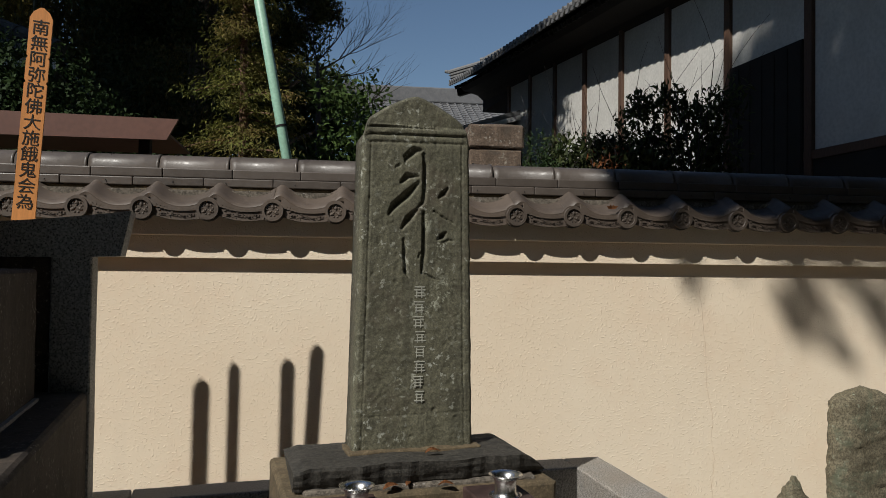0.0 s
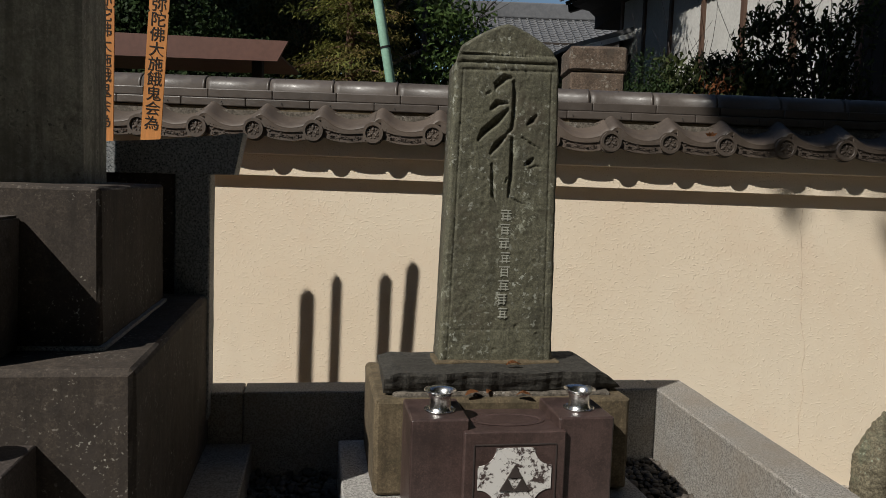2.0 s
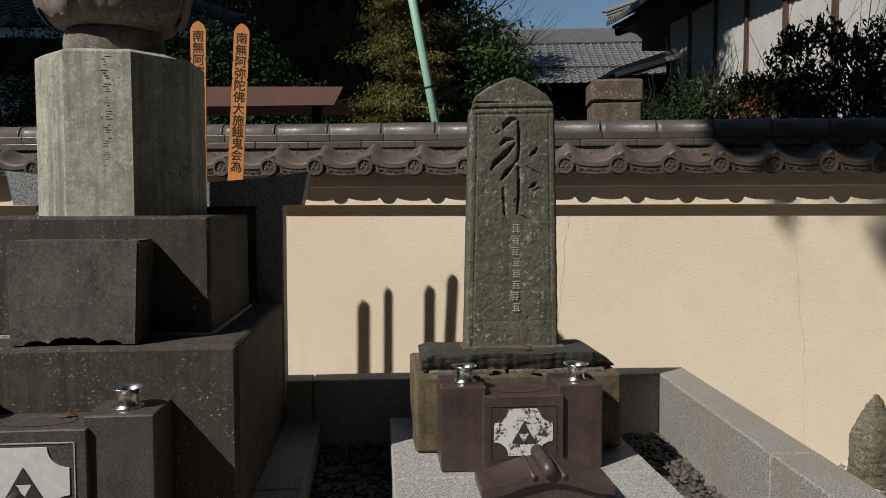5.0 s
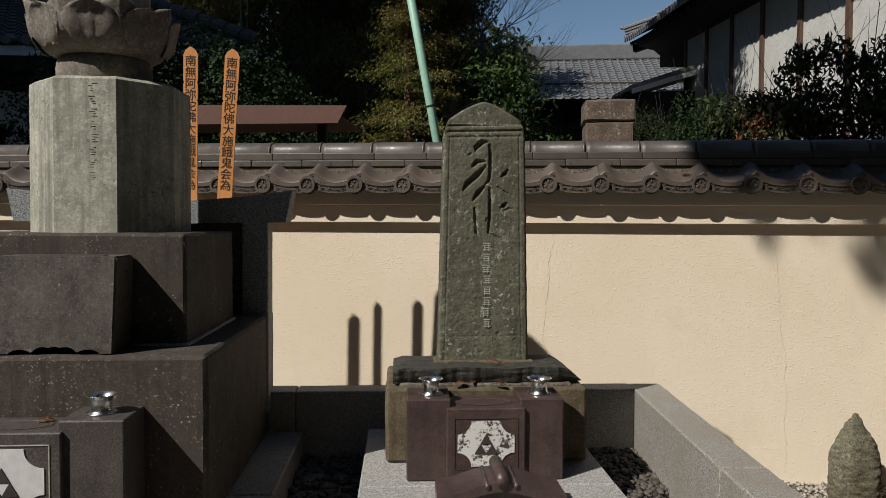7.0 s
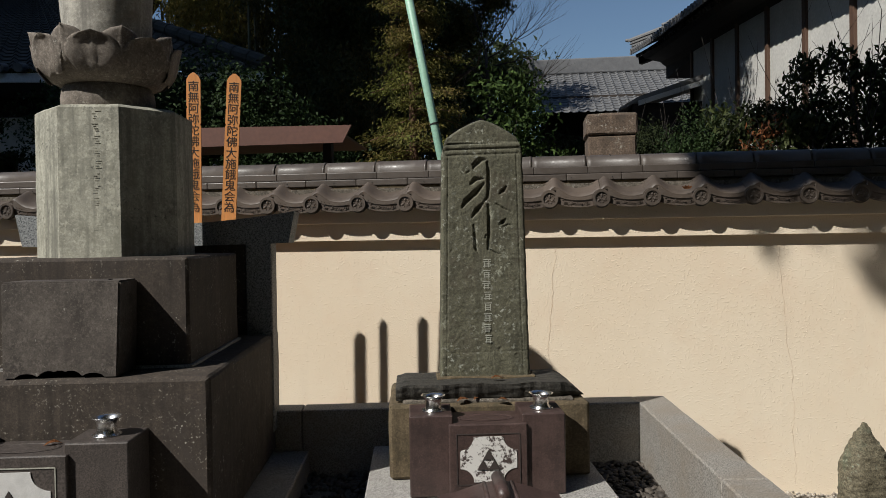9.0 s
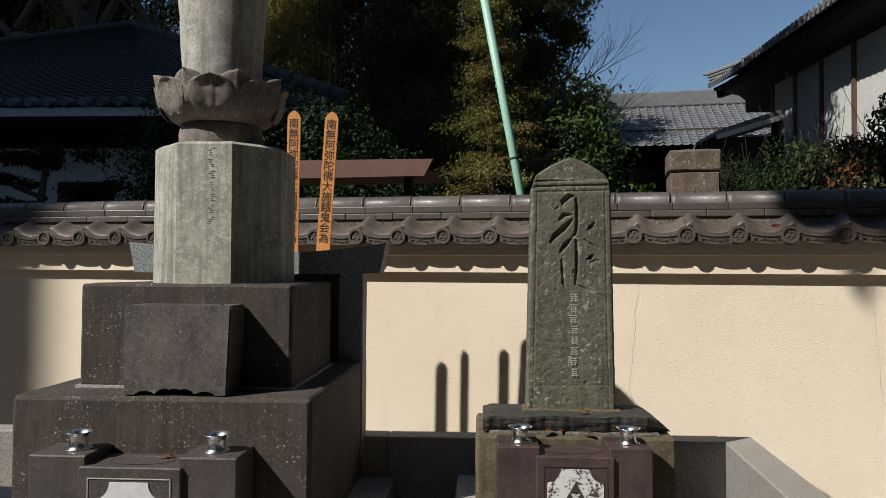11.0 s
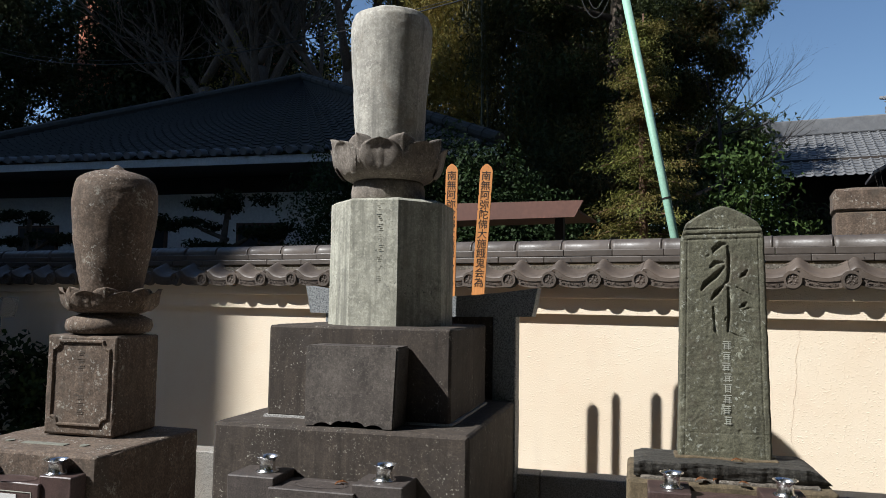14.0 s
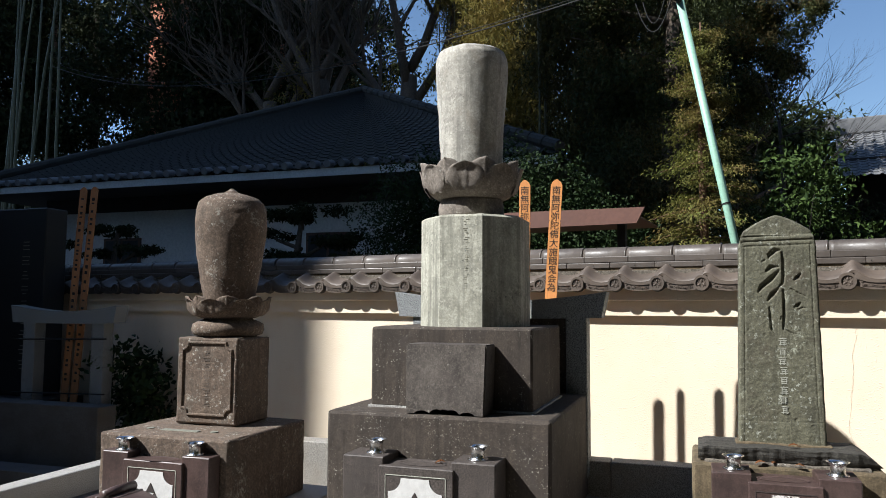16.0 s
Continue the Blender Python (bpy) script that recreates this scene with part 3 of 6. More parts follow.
def incense_burner(m, w, mat, label):
    """A stone burner with a bowed gable roof, a ridge roll and legs; front at y = 0, top of roof at z = 0."""
    t = thing("incense_burner", m, label, "incense burner", "incense burners")
    def roof(x):
        f = x / (w / 2)
        return -0.062 * (abs(f) ** 1.6) + (0.018 * max(0, abs(f) - 0.72) / 0.28)
    n = 20
    xs = [-w / 2 + w * i / n for i in range(n + 1)]
    top = [(x, roof(x)) for x in xs]
    low = [(x, roof(x) - 0.030) for x in reversed(xs)]
    part("roof", prism(top + low, 0.0, 0.17), mat, t)
    part("gable_face", prism([(x * 0.9, roof(x) - 0.030) for x in xs] + [(w * 0.40, -0.15), (-w * 0.40, -0.15)], 0.018, 0.15), mat, t)
    own = bmesh.new()
    tube([(0, -0.012, 0.006), (0, 0.06, 0.010), (0, 0.172, 0.010)], [0.020, 0.022, 0.022], 12, own)
    part("ridge_roll", own, mat, t, smooth=True)
    for sx in (-1, 1):
        part("side_roll", tube([(sx * 0.045, -0.004, -0.012), (sx * 0.045, 0.172, -0.010)], 0.009, 8), mat, t, smooth=True)
    part("body", stone_box(-w * 0.42, w * 0.42, 0.02, 0.15, -0.36, -0.15, 0.006, 0.06, 0.001), mat, t)
    return t


def L(u, v, z, rz=0):
    return G @ pose(u, v, z, 0, 0, rz)


# middle grave: three tiers, octagonal shaft, lotus and oval stone
def lotus(parent, mat, r, z, h, petals, name="lotus_base"):
    """A stone lotus: a swelling bowl, broad rimmed petals, and a second row standing between them."""
    prof = [(0.66, 0.0), (0.79, 0.10), (0.88, 0.24), (0.935, 0.40), (0.955, 0.54), (0.955, 0.66), (0.90, 0.76), (0.78, 0.80), (0.60, 0.80)]
    bowl = part(name, lathe([(a * r, z + b * h) for a, b in prof], 56, None, (0, 0, 0), 0.015), mat, parent, smooth=True)
    def radius(q):
        for (a0, b0), (a1, b1) in zip(prof[:6], prof[1:6]):
            if q <= b1:
                return a0 + (a1 - a0) * max(0, q - b0) / (b1 - b0)
        return 0.955
    for row in (0, 1):
        for q in range(petals):
            a = 2 * math.pi * (q + 0.5 * row + 0.21) / petals
            own = bmesh.new()
            n, k = 14, 16
            low, high = (0.10, 0.90) if row == 0 else (0.30, 1.04)
            chip = 0.03 * noise.noise(Vector((q * 3.1, row * 5.7, r * 9)))
            grid = []
            for i in range(n + 1):
                s = i / n
                width = (0.62 + 0.38 * min(1, s / 0.45)) if s < 0.45 else max(0.0, 1 - ((s - 0.45) / 0.55) ** (2.5 if row == 0 else 1.9)) ** 0.55
                half = math.pi / petals * (0.98 if row == 0 else 0.86) * max(width, 0.05)
                zz = low + (high + chip - low) * s
                ring = []
                for j in range(k + 1):
                    f = -1 + 2 * j / k
                    edge = max(abs(f), s * 1.02)
                    if row == 0:
                        shape = 0.060 - 0.060 * max(0, 1 - (abs(f) / 0.72) ** 2) * min(1, s * 3) * (1 if s < 0.9 else (1 - s) * 10) + 0.014 * max(0, 1 - abs(f) / 0.10) * (s < 0.85)
                        shape += 0.018 * max(0, 1 - abs(abs(f) - 0.45) / 0.08) * (0.25 < s < 0.8)
                    else:
                        shape = 0.050 * (1 - f * f) - 0.005 + 0.022 * max(0, 1 - abs(f) / 0.14)
                    rr = r * (radius(zz) + shape + 0.065 * s ** 3.2 * (1 if row == 0 else 0.8) - 0.022 * f * f * s)
                    ring.append(own.verts.new((rr * math.cos(a + f * half), rr * math.sin(a + f * half), z + zz * h)))
                grid.append(ring)
            for i in range(n):
                for j in range(k):
                    own.faces.new((grid[i][j], grid[i][j + 1], grid[i + 1][j + 1], grid[i + 1][j]))
            bmesh.ops.solidify(own, geom=own.faces[:], thickness=0.016)
            roughen(own, 0.0012, 40, q)
            part("petal", own, mat, bowl, smooth=True)
    return bowl


def middle_grave():
    t = thing("stupa_grave", L(-0.766, 2.02, 0), "tall three-tiered stone grave with octagonal shaft, lotus and oval top stone", "gravestone")
    part("lower_tier", stone_box(-0.52, 0.495, -0.52, 0.68, 0.60, 1.138, 0.014, 0.06, 0.002, 7, 1), M_BASE, t)
    part("upper_tier", stone_box(-0.388, 0.380, -0.335, 0.36, 1.141, 1.509, 0.010, 0.05, 0.002, 7, 2), M_BASE, t)
    part("mortar_bed", box(-0.398, 0.390, -0.345, 0.36, 1.136, 1.147), M_GRANITE, t, "pale mortar joint")
    # slab with a scalloped foot leaning on the upper tier
    w, zt, zb, mid = 0.176, 1.440, 1.1425, 0.030
    foot = [(-w, zb)]
    for i in range(1, 80):
        f = -1 + 2 * i / 80
        s = (0.021 if abs(f) < 0.385 else 0.013) * abs(math.sin(abs(f) * math.pi / 0.385)) ** 0.55 + 0.020 * max(0, 1 - abs(f) / 0.09)
        foot.append((f * w, zb + (s if abs(f) < 0.77 else 0.0)))
    foot.append((w, zb))
    own = prism([(x + mid, z) for x, z in foot + [(w + 0.008, zt), (-w - 0.008, zt)]], 0.0, 0.165)
    for v in own.verts:
        if v.co.y < 0.01:
            v.co.y += -0.505 + 0.018 * (zt - v.co.z) / (zt - zb) * -1 + 0.018
            v.co.z += 0.0
        else:
            v.co.y = -0.337
    bmesh.ops.bevel(own, geom=[e for e in own.edges if e.calc_length() > 0.1 and max(v.co.z for v in e.verts) > zb + 0.1], offset=0.006, segments=2, affect="EDGES")
    slab = part("front_slab", own, M_SLAB, t, "grey slab with a scalloped lower edge")
    # no recess cut: a dark strip on top paints the slot's shade
    part("slot", box(mid - 0.13, mid + 0.13, -0.44, -0.405, zt - 0.003, zt + 0.0025, 0.001), M_TRI, slab, "dark strip drawn for the shaded flower slot")
    # octagonal shaft
    R = 0.2535 / math.cos(math.pi / 8)
    CX, CY = 0.019, 0.019
    own = bmesh.new()
    zs = [1.508 + (2.03 - 1.508) * i / 14 for i in range(15)]
    rings = []
    for zi, z in enumerate(zs):
        ring = []
        for k in range(8):
            a0, a1 = math.radians(22.5 + 45 * k), math.radians(67.5 + 45 * k)
            for i in range(8):
                f = i / 8
                x = R * ((1 - f) * math.cos(a0) + f * math.cos(a1))
                y = R * ((1 - f) * math.sin(a0) + f * math.sin(a1))
                g = 1.0 - 0.012 * (z - 1.508)
                ring.append(own.verts.new((CX + x * g, CY + y * g, z)))
        rings.append(ring)
    m = len(rings[0])
    for a, b in zip(rings, rings[1:]):
        for i in range(m):
            own.faces.new((a[i], a[(i + 1) % m], b[(i + 1) % m], b[i]))
    own.faces.new(list(reversed(rings[0])))
    cap = [own.verts.new((CX + (v.co.x - CX) * 0.93, CY + (v.co.y - CY) * 0.93, 2.042)) for v in rings[-1]]
    for i in range(m):
        own.faces.new((rings[-1][i], rings[-1][(i + 1) % m], cap[(i + 1) % m], cap[i]))
    own.faces.new(cap)
    roughen(own, 0.0012, 14, 4)
    shaft = part("octagonal_shaft", own, M_HEX, t)
    r = random.Random(4)
    for z in [1.99 - 0.043 * i for i in range(10)]:
        for q in range(4):
            x = 0.045 + r.uniform(-0.008, 0.008)
            s = 0.004 + 0.007 * r.random()
            part("stroke", box(x - s, x + s, -0.2350, -0.230, z + q * 0.008, z + q * 0.008 + 0.0013), M_HEXCUT, shaft)
    part("neck", lathe([(0.157, 2.040), (0.163, 2.055), (0.165, 2.09), (0.160, 2.12), (0.150, 2.14)], 40, None, (0, 0, 0), 0.01), M_LOTUS, t, smooth=True)
    lotus(t, M_LOTUS, 0.247, 2.135, 0.172, 8)
    prof = [(0.152, 2.29), (0.154, 2.33), (0.160, 2.42), (0.168, 2.55), (0.176, 2.67), (0.182, 2.77), (0.183, 2.82), (0.180, 2.855), (0.168, 2.882), (0.14, 2.897), (0.08, 2.907), (0.02, 2.909)]
    own = bmesh.new()
    fine = []
    for (ra, za), (rb, zb2) in zip(prof, prof[1:]):
        fine += [(ra + (rb - ra) * i / 4, za + (zb2 - za) * i / 4) for i in range(4)]
    fine.append(prof[-1])
    own = lathe(fine, 64, None, (0, 0, 0), 0.02)
    roughen(own, 0.0025, 14, 6)
    part("oval_top_stone", own, M_EGG, t, "pale weathered egg-shaped stone", smooth=True)
    return t


def left_grave():
    t = thing("small_stupa_grave", L(-2.135, 1.965, 0), "small brown stone grave with a lotus and an egg-shaped top", "gravestone")
    part("base_block", stone_box(-0.37, 0.375, -0.515, 0.20, 0.60, 0.98, 0.012, 0.06, 0.003, 7, 11), M_OLD, t)
    part("drain_slot", box(-0.13, 0.09, -0.37, -0.33, 0.975, 0.9835, 0.003), M_CUTDARK, t)
    for x in (-0.21, 0.17):
        part("socket", lathe([(0.02, 0.978), (0.019, 0.984), (0.003, 0.983)], 16, None, (x, -0.34, 0)), M_CUTDARK, t)
    part("shaft_block", stone_box(-0.19, 0.185, -0.18, 0.13, 0.984, 1.435, 0.012, 0.035, 0.003, 9, 12), M_OLD, t)
    # sunk panel with scooped corners, framed by a raised moulding
    w, h, c, zc = 0.148, 0.185, 0.035, 1.222
    outline = []
    for sx, sz, order in ((1, 1, 0), (-1, 1, 1), (-1, -1, 0), (1, -1, 1)):
        turn = [math.pi / 2 * k / 5 for k in range(6)]
        corner = [(sx * (w - c * math.cos(a)), zc + sz * (h - c * math.sin(a))) for a in turn]
        outline += corner[::-1] if order == 0 else corner
    ring = bmesh.new()
    n = len(outline)
    loops = []
    for s, y in ((1.06, -0.181), (1.03, -0.190), (0.99, -0.190), (0.955, -0.1815)):
        loops.append([ring.verts.new((0.0 + x * s, y, zc + (z - zc) * (1 - (1 - s) * 0.8))) for x, z in outline])
    for a, b in zip(loops, loops[1:]):
        for i in range(n):
            ring.faces.new((a[i], a[(i + 1) % n], b[(i + 1) % n], b[i]))
    bmesh.ops.recalc_face_normals(ring, faces=ring.faces[:])
    part("panel_frame", ring, M_OLD, t)
    r = random.Random(8)
    for i in range(9):
        z = zc + 0.14 - 0.033 * i
        for q in range(3):
            s = 0.012 + 0.01 * r.random()
            x = r.uniform(-0.006, 0.006)
            part("stroke", box(x - s, x + s, -0.1815, -0.178, z - q * 0.008, z - q * 0.008 + 0.002), M_OLDCUT, t)
    part("cushion", lathe([(0.15, 1.437), (0.185, 1.45), (0.195, 1.475), (0.188, 1.505), (0.16, 1.52), (0.13, 1.53), (0.13, 1.56)], 40, None, (0, 0, 0), 0.02), M_OLD, t, smooth=True)
    lotus(t, M_OLD, 0.215, 1.535, 0.115, 8)
    prof = [(0.150, 1.63), (0.158, 1.67), (0.176, 1.76), (0.197, 1.88), (0.212, 1.99), (0.216, 2.06), (0.212, 2.12), (0.196, 2.165), (0.160, 2.195), (0.10, 2.213), (0.045, 2.222), (0.022, 2.240), (0.008, 2.250)]
    prof = [(a * 0.89, z) for a, z in prof]
    fine = []
    for (ra, za), (rb, zb2) in zip(prof, prof[1:]):
        fine += [(ra + (rb - ra) * i / 4, za + (zb2 - za) * i / 4) for i in range(4)]
    fine.append(prof[-1])
    own = lathe(fine, 56, None, (0, 0, 0), 0.04)
    roughen(own, 0.004, 9, 3)
    roughen(own, 0.0025, 34, 5)
    part("egg_stone", own, M_OLD, t, "rough brown egg-shaped stone with pale lichen", smooth=True)
    return t


def stele_grave():
    t = thing("stele_grave", L(0.65, 2.14, 0), "green-grey stone stele with a carved seed syllable on slate", "gravestone")
    # block under the slate
    part("plinth", stone_box(-0.385, 0.385, -0.155, 0.30, 0.64, 0.925, 0.012, 0.05, 0.003, 8, 21), M_PLINTH, t, "ochre-brown stone block")
    part("mortar", stone_box(-0.33, 0.33, -0.13, 0.28, 0.918, 0.936, 0.006, 0.03, 0.005, 14, 22), M_SOIL, t, "pale mortar bed")
    # slate slab, ragged along its edges
    own = bmesh.new()
    n, k, lay = 90, 22, 7
    def edge(x):
        return -0.13 - 0.012 * noise.noise(Vector((x * 9, 0, 1))) - 0.008 * noise.noise(Vector((x * 31, 2, 1)))
    grid = {}
    for i in range(n + 1):
        x = -0.358 + 0.708 * i / n
        f = i / n
        right = max(0.0, (f - 0.90) / 0.10)
        left = max(0.0, (0.05 - f) / 0.05)
        for j in range(lay + 1):
            s = j / lay
            step = 0.005 * noise.noise(Vector((x * 5, s * 7, 5))) + 0.0045 * noise.noise(Vector((x * 10, s * 26, 3))) + 0.022 * (1 - s) ** 1.5
            z = 0.932 + (0.996 - 0.932) * s + 0.006 * noise.noise(Vector((x * 7, 9, s))) - 0.034 * right ** 1.6 * s - 0.01 * left * s
            grid[i, j] = own.verts.new((x + 0.03 * right * (1 - s), edge(x) + step * (0.5 + 0.5 * (1 - s)) + 0.05 * right * 0.6, z))
        for j in range(1, k + 1):
            s = j / k
            z = 0.996 + 0.006 * noise.noise(Vector((x * 7, 9, 1))) + 0.004 * noise.noise(Vector((x * 9, s * 7, 4))) - 0.034 * right ** 1.6 - 0.01 * left
            grid[i, lay + j] = own.verts.new((x, edge(x) + 0.05 * right * 0.6 + s * 0.275, z))
    for i in range(n):
        for j in range(lay + k):
            own.faces.new((grid[i, j], grid[i + 1, j], grid[i + 1, j + 1], grid[i, j + 1]))
    own.faces.new([grid[0, j] for j in range(lay + k + 1)])
    own.faces.new([grid[n, j] for j in reversed(range(lay + k + 1))])
    part("slate_slab", own, M_SLATE, t, "dark ragged slate slab")
    part("stele_mortar", stone_box(-0.195, 0.20, -0.022, 0.10, 0.988, 1.003, 0.004, 0.02, 0.004, 18, 25), M_PLINTH, t, "pale mortar at the foot")
    # the stele: front relief modelled as a height field
    W0, W1, Z0, Z1 = 0.181, 0.159, 0.994, 2.030
    def half(z):
        s = (z - Z0) / (Z1 - Z0)
        return W0 + (W1 - W0) * s
    def top(x):
        f = abs(x) / W1
        return Z1 - 0.085 * f ** 1.45 - (0.05 * ((f - 0.86) / 0.14) ** 2 if f > 0.86 else 0)
    strokes = SEED
    def relief(x, z):
        d = 0.0
        for pts in strokes:
            for (x0, z0, r0, e0), (x1, z1, r1, e1) in zip(pts, pts[1:]):
                ax, az = x1 - x0, z1 - z0
                q = max(0, min(1, ((x - x0) * ax + (z - z0) * az) / (ax * ax + az * az + 1e-9)))
                rr = r0 + (r1 - r0) * q
                dist = math.hypot(x - x0 - q * ax, z - z0 - q * az)
                if dist < rr:
                    d = max(d, (e0 + (e1 - e0) * q) * (1 - (dist / rr) ** 2) ** 0.55)
        return d
    own = bmesh.new()
    nx, nz = 110, 300
    grid = []
    for j in range(nz + 1):
        row = []
        for i in range(nx + 1):
            f = -1 + 2 * i / nx
            zt = top(f * W1)
            s = j / nz
            z = Z0 + (zt - Z0) * s
            x = f * half(z)
            y = 0.0
            for zl, dep in ((1.935, 0.008), (1.912, 0.007), (1.890, 0.004)):
                y += dep * math.exp(-((z - zl - 0.004 * f) / 0.0035) ** 2)
            if z > 1.94:
                y += 0.010
            if z < 1.89 and abs(abs(x) - (half(z) - 0.026)) < 0.003:
                y += 0.0025
            y += 0.0015 * math.exp(-((z - 1.098 - 0.003 * f) / 0.002) ** 2)
            y += relief(x, z)
            e = min(half(z) - abs(x), zt - z)
            if e < 0.010:
                y += 0.010 * (1 - e / 0.010) ** 2
            y += 0.0022 * noise.fractal(Vector((x * 16, z * 16, 1.5)), 0.7, 2.0, 4) + 0.0010 * noise.noise(Vector((x * 80, z * 80, 4)))
            pit = noise.noise(Vector((x * 42, z * 42, 9)))
            y += 0.004 * max(0, pit - 0.55) * 3
            edge_w = 0.0022 * noise.noise(Vector((f, z * 22, 8)))
            row.append(own.verts.new((x + edge_w * (abs(f) ** 6), y, z)))
        grid.append(row)
    back = [[own.verts.new((v.co.x, 0.105, v.co.z)) for v in grid[j][:: nx]] for j in range(nz + 1)]
    for j in range(nz):
        for i in range(nx):
            own.faces.new((grid[j][i], grid[j][i + 1], grid[j + 1][i + 1], grid[j + 1][i]))
        own.faces.new((grid[j][0], grid[j + 1][0], back[j + 1][0], back[j][0]))
        own.faces.new((grid[j][nx], back[j][1], back[j + 1][1], grid[j + 1][nx]))
        own.faces.new((back[j][0], back[j + 1][0], back[j + 1][1], back[j][1]))
    own.faces.new([*grid[nz], back[nz][1], back[nz][0]])
    bmesh.ops.recalc_face_normals(own, faces=own.faces[:])
    body = part("stele", own, M_STELE, t, "carved green-grey stele with lichen", smooth=True)
    # one column of eight cut characters, as pale bars painting their lit edges
    r = random.Random(17)
    z = 1.474
    for i in range(8):
        h = 0.040
        cx = 0.012 + r.uniform(-0.003, 0.003)
        for q in range(4):
            zz = z - h * (q + 0.6) / 4.6
            s = 0.017 * r.uniform(0.55, 1.0)
            part("stroke", box(cx - s, cx + s, -0.0022, 0.003, zz - 0.0016, zz + 0.0016), M_CUT, body)
        for q in range(2):
            x = cx + (-0.009, 0.009)[q] * r.uniform(0.6, 1.2)
            part("stroke", box(x - 0.0014, x + 0.0014, -0.0018, 0.003, z - h * 0.92, z - h * r.uniform(0.1, 0.4)), M_CUT, body)
        z -= h + 0.0035
    return t


def S(*pts):
    """Strokes of the carved syllable: x, z, half width, depth in grid units of the drawing."""
    return [((x - 345) * 0.000643, 1.95 - (z - 235) * 0.000655, r * 0.00066, d) for x, z, r, d in pts]


SEED = [
    S((288, 420, 3, 0.004), (296, 390, 16, 0.016), (330, 362, 18, 0.014), (362, 360, 8, 0.006)),
    S((376, 375, 9, 0.012), (384, 430, 11, 0.016), (384, 520, 12, 0.018), (376, 590, 10, 0.012), (352, 615, 6, 0.006)),
    S((262, 430, 8, 0.005), (246, 440, 5, 0.002)),
    S((272, 505, 9, 0.010), (300, 478, 16, 0.018), (352, 474, 5, 0.006)),
    S((216, 650, 7, 0.008), (240, 610, 17, 0.020), (300, 560, 19, 0.020), (352, 505, 8, 0.010)),
    S((278, 708, 8, 0.008), (306, 668, 17, 0.020), (346, 625, 8, 0.010)),
    S((286, 760, 8, 0.006), (292, 830, 10, 0.016), (296, 900, 9, 0.014), (310, 925, 6, 0.006)),
    S((378, 640, 9, 0.010), (382, 720, 11, 0.018), (380, 820, 11, 0.016), (374, 905, 8, 0.010)),
    S((356, 840, 5, 0.006), (362, 820, 5, 0.006)),
    S((452, 568, 6, 0.006), (474, 548, 13, 0.018), (494, 524, 4, 0.008)),
    S((448, 755, 6, 0.006), (468, 742, 13, 0.018), (488, 722, 4, 0.008)),
    S((428, 628, 4, 0.006), (470, 655, 5, 0.010), (524, 684, 3, 0.004)),
    S((386, 910, 4, 0.008), (420, 928, 4, 0.008), (455, 938, 3, 0.004)),
    S((470, 770, 4, 0.004), (500, 758, 4, 0.006), (522, 760, 3, 0.003)),
]

# ---- rails, kerbs and beds ----
def stone_run(name, u0, u1, v0, v1, z0, z1, mat, label, cat, seed=0, pieces=1, along="u"):
    t = thing(name, L(0, 0, 0), label, cat, kind="structure")
    for i in range(pieces):
        a, b = i / pieces, (i + 1) / pieces
        g = 0.0015
        if along == "u":
            part("stone", stone_box(u0 + (u1 - u0) * a + g, u0 + (u1 - u0) * b - g, v0, v1, z0, z1, 0.006, 0.08, 0.0012, 8, seed + i), mat, t)
        else:
            part("stone", stone_box(u0, u1, v0 + (v1 - v0) * a + g, v0 + (v1 - v0) * b - g, z0, z1, 0.006, 0.08, 0.0012, 8, seed + i), mat, t)
    return t


stone_run("back_rail", -3.3, 1.418, 2.585, 2.72, 0.15, 0.78, M_RAILST, "grey granite kerb rail behind the graves", "kerb rail", 1, 3)
stone_run("side_rail", 0.005, 0.155, -2.5, 0.0, 0.15, 0.78, M_RAILST, "grey granite kerb rail beside the grave", "kerb rail", 5, 2, "v").matrix_world = L(1.412, 2.72, 0, -3.9)
stone_run("side_rail", -3.33, -3.2, 0.2, 2.72, 0.15, 0.62, M_GRANITE, "grey granite kerb rail with a sunlit top", "kerb rail", 8, 2, "v")
stone_run("platform", 0.18, 1.08, 1.0, 2.48, 0.15, 0.638, M_GRANITE, "pale speckled granite platform", "platform", 12, 2, "v")
stone_run("platform", -1.42, -0.12, 1.0, 2.58, 0.15, 0.598, M_RAILST, "granite platform under the tall grave", "platform", 15, 2, "v")
stone_run("platform", -2.75, -1.60, 1.0, 2.30, 0.15, 0.598, M_GRANITE, "granite platform under the small grave", "platform", 18, 2, "v")
part("gravel_bed", box(-3.2, 1.42, 0.2, 2.585, 0.12, 0.475), M_GRAVEL, None, m=G)
tagged(bpy.data.objects["gravel_bed"], "dark gravel bed inside the kerb", "gravel bed", kind="structure")

middle_grave()
left_grave()
stele_grave()
offering_stand(L(0.622, 1.785, 0), 0.556, 0.155, 0.640, 0.930, 0.195, M_STAND, M_PAINTW, "polished red-brown stone offering stand with a worn white crest")
offering_stand(L(-0.79, 1.33, 0), 0.66, 0.185, 0.600, 0.985, 0.17, M_STANDG, M_PAINT, "grey-brown stone offering stand with a white crest")
offering_stand(L(-2.10, 1.36, 0), 0.60, 0.150, 0.600, 0.915, 0.085, M_STAND, M_PAINT, "dark brown stone offering stand with a white crest")
for u, v, z in ((0.432, 1.87, 0.9305), (0.827, 1.87, 0.9305), (-1.005, 1.415, 0.9855), (-0.555, 1.415, 0.9855), (-2.31, 1.405, 0.9155), (-1.91, 1.405, 0.9155)):
    vase(L(u, v, z))
incense_burner(L(0.635, 1.44, 0.752), 0.40, M_STAND, "red-brown stone incense burner with a bowed gable roof")
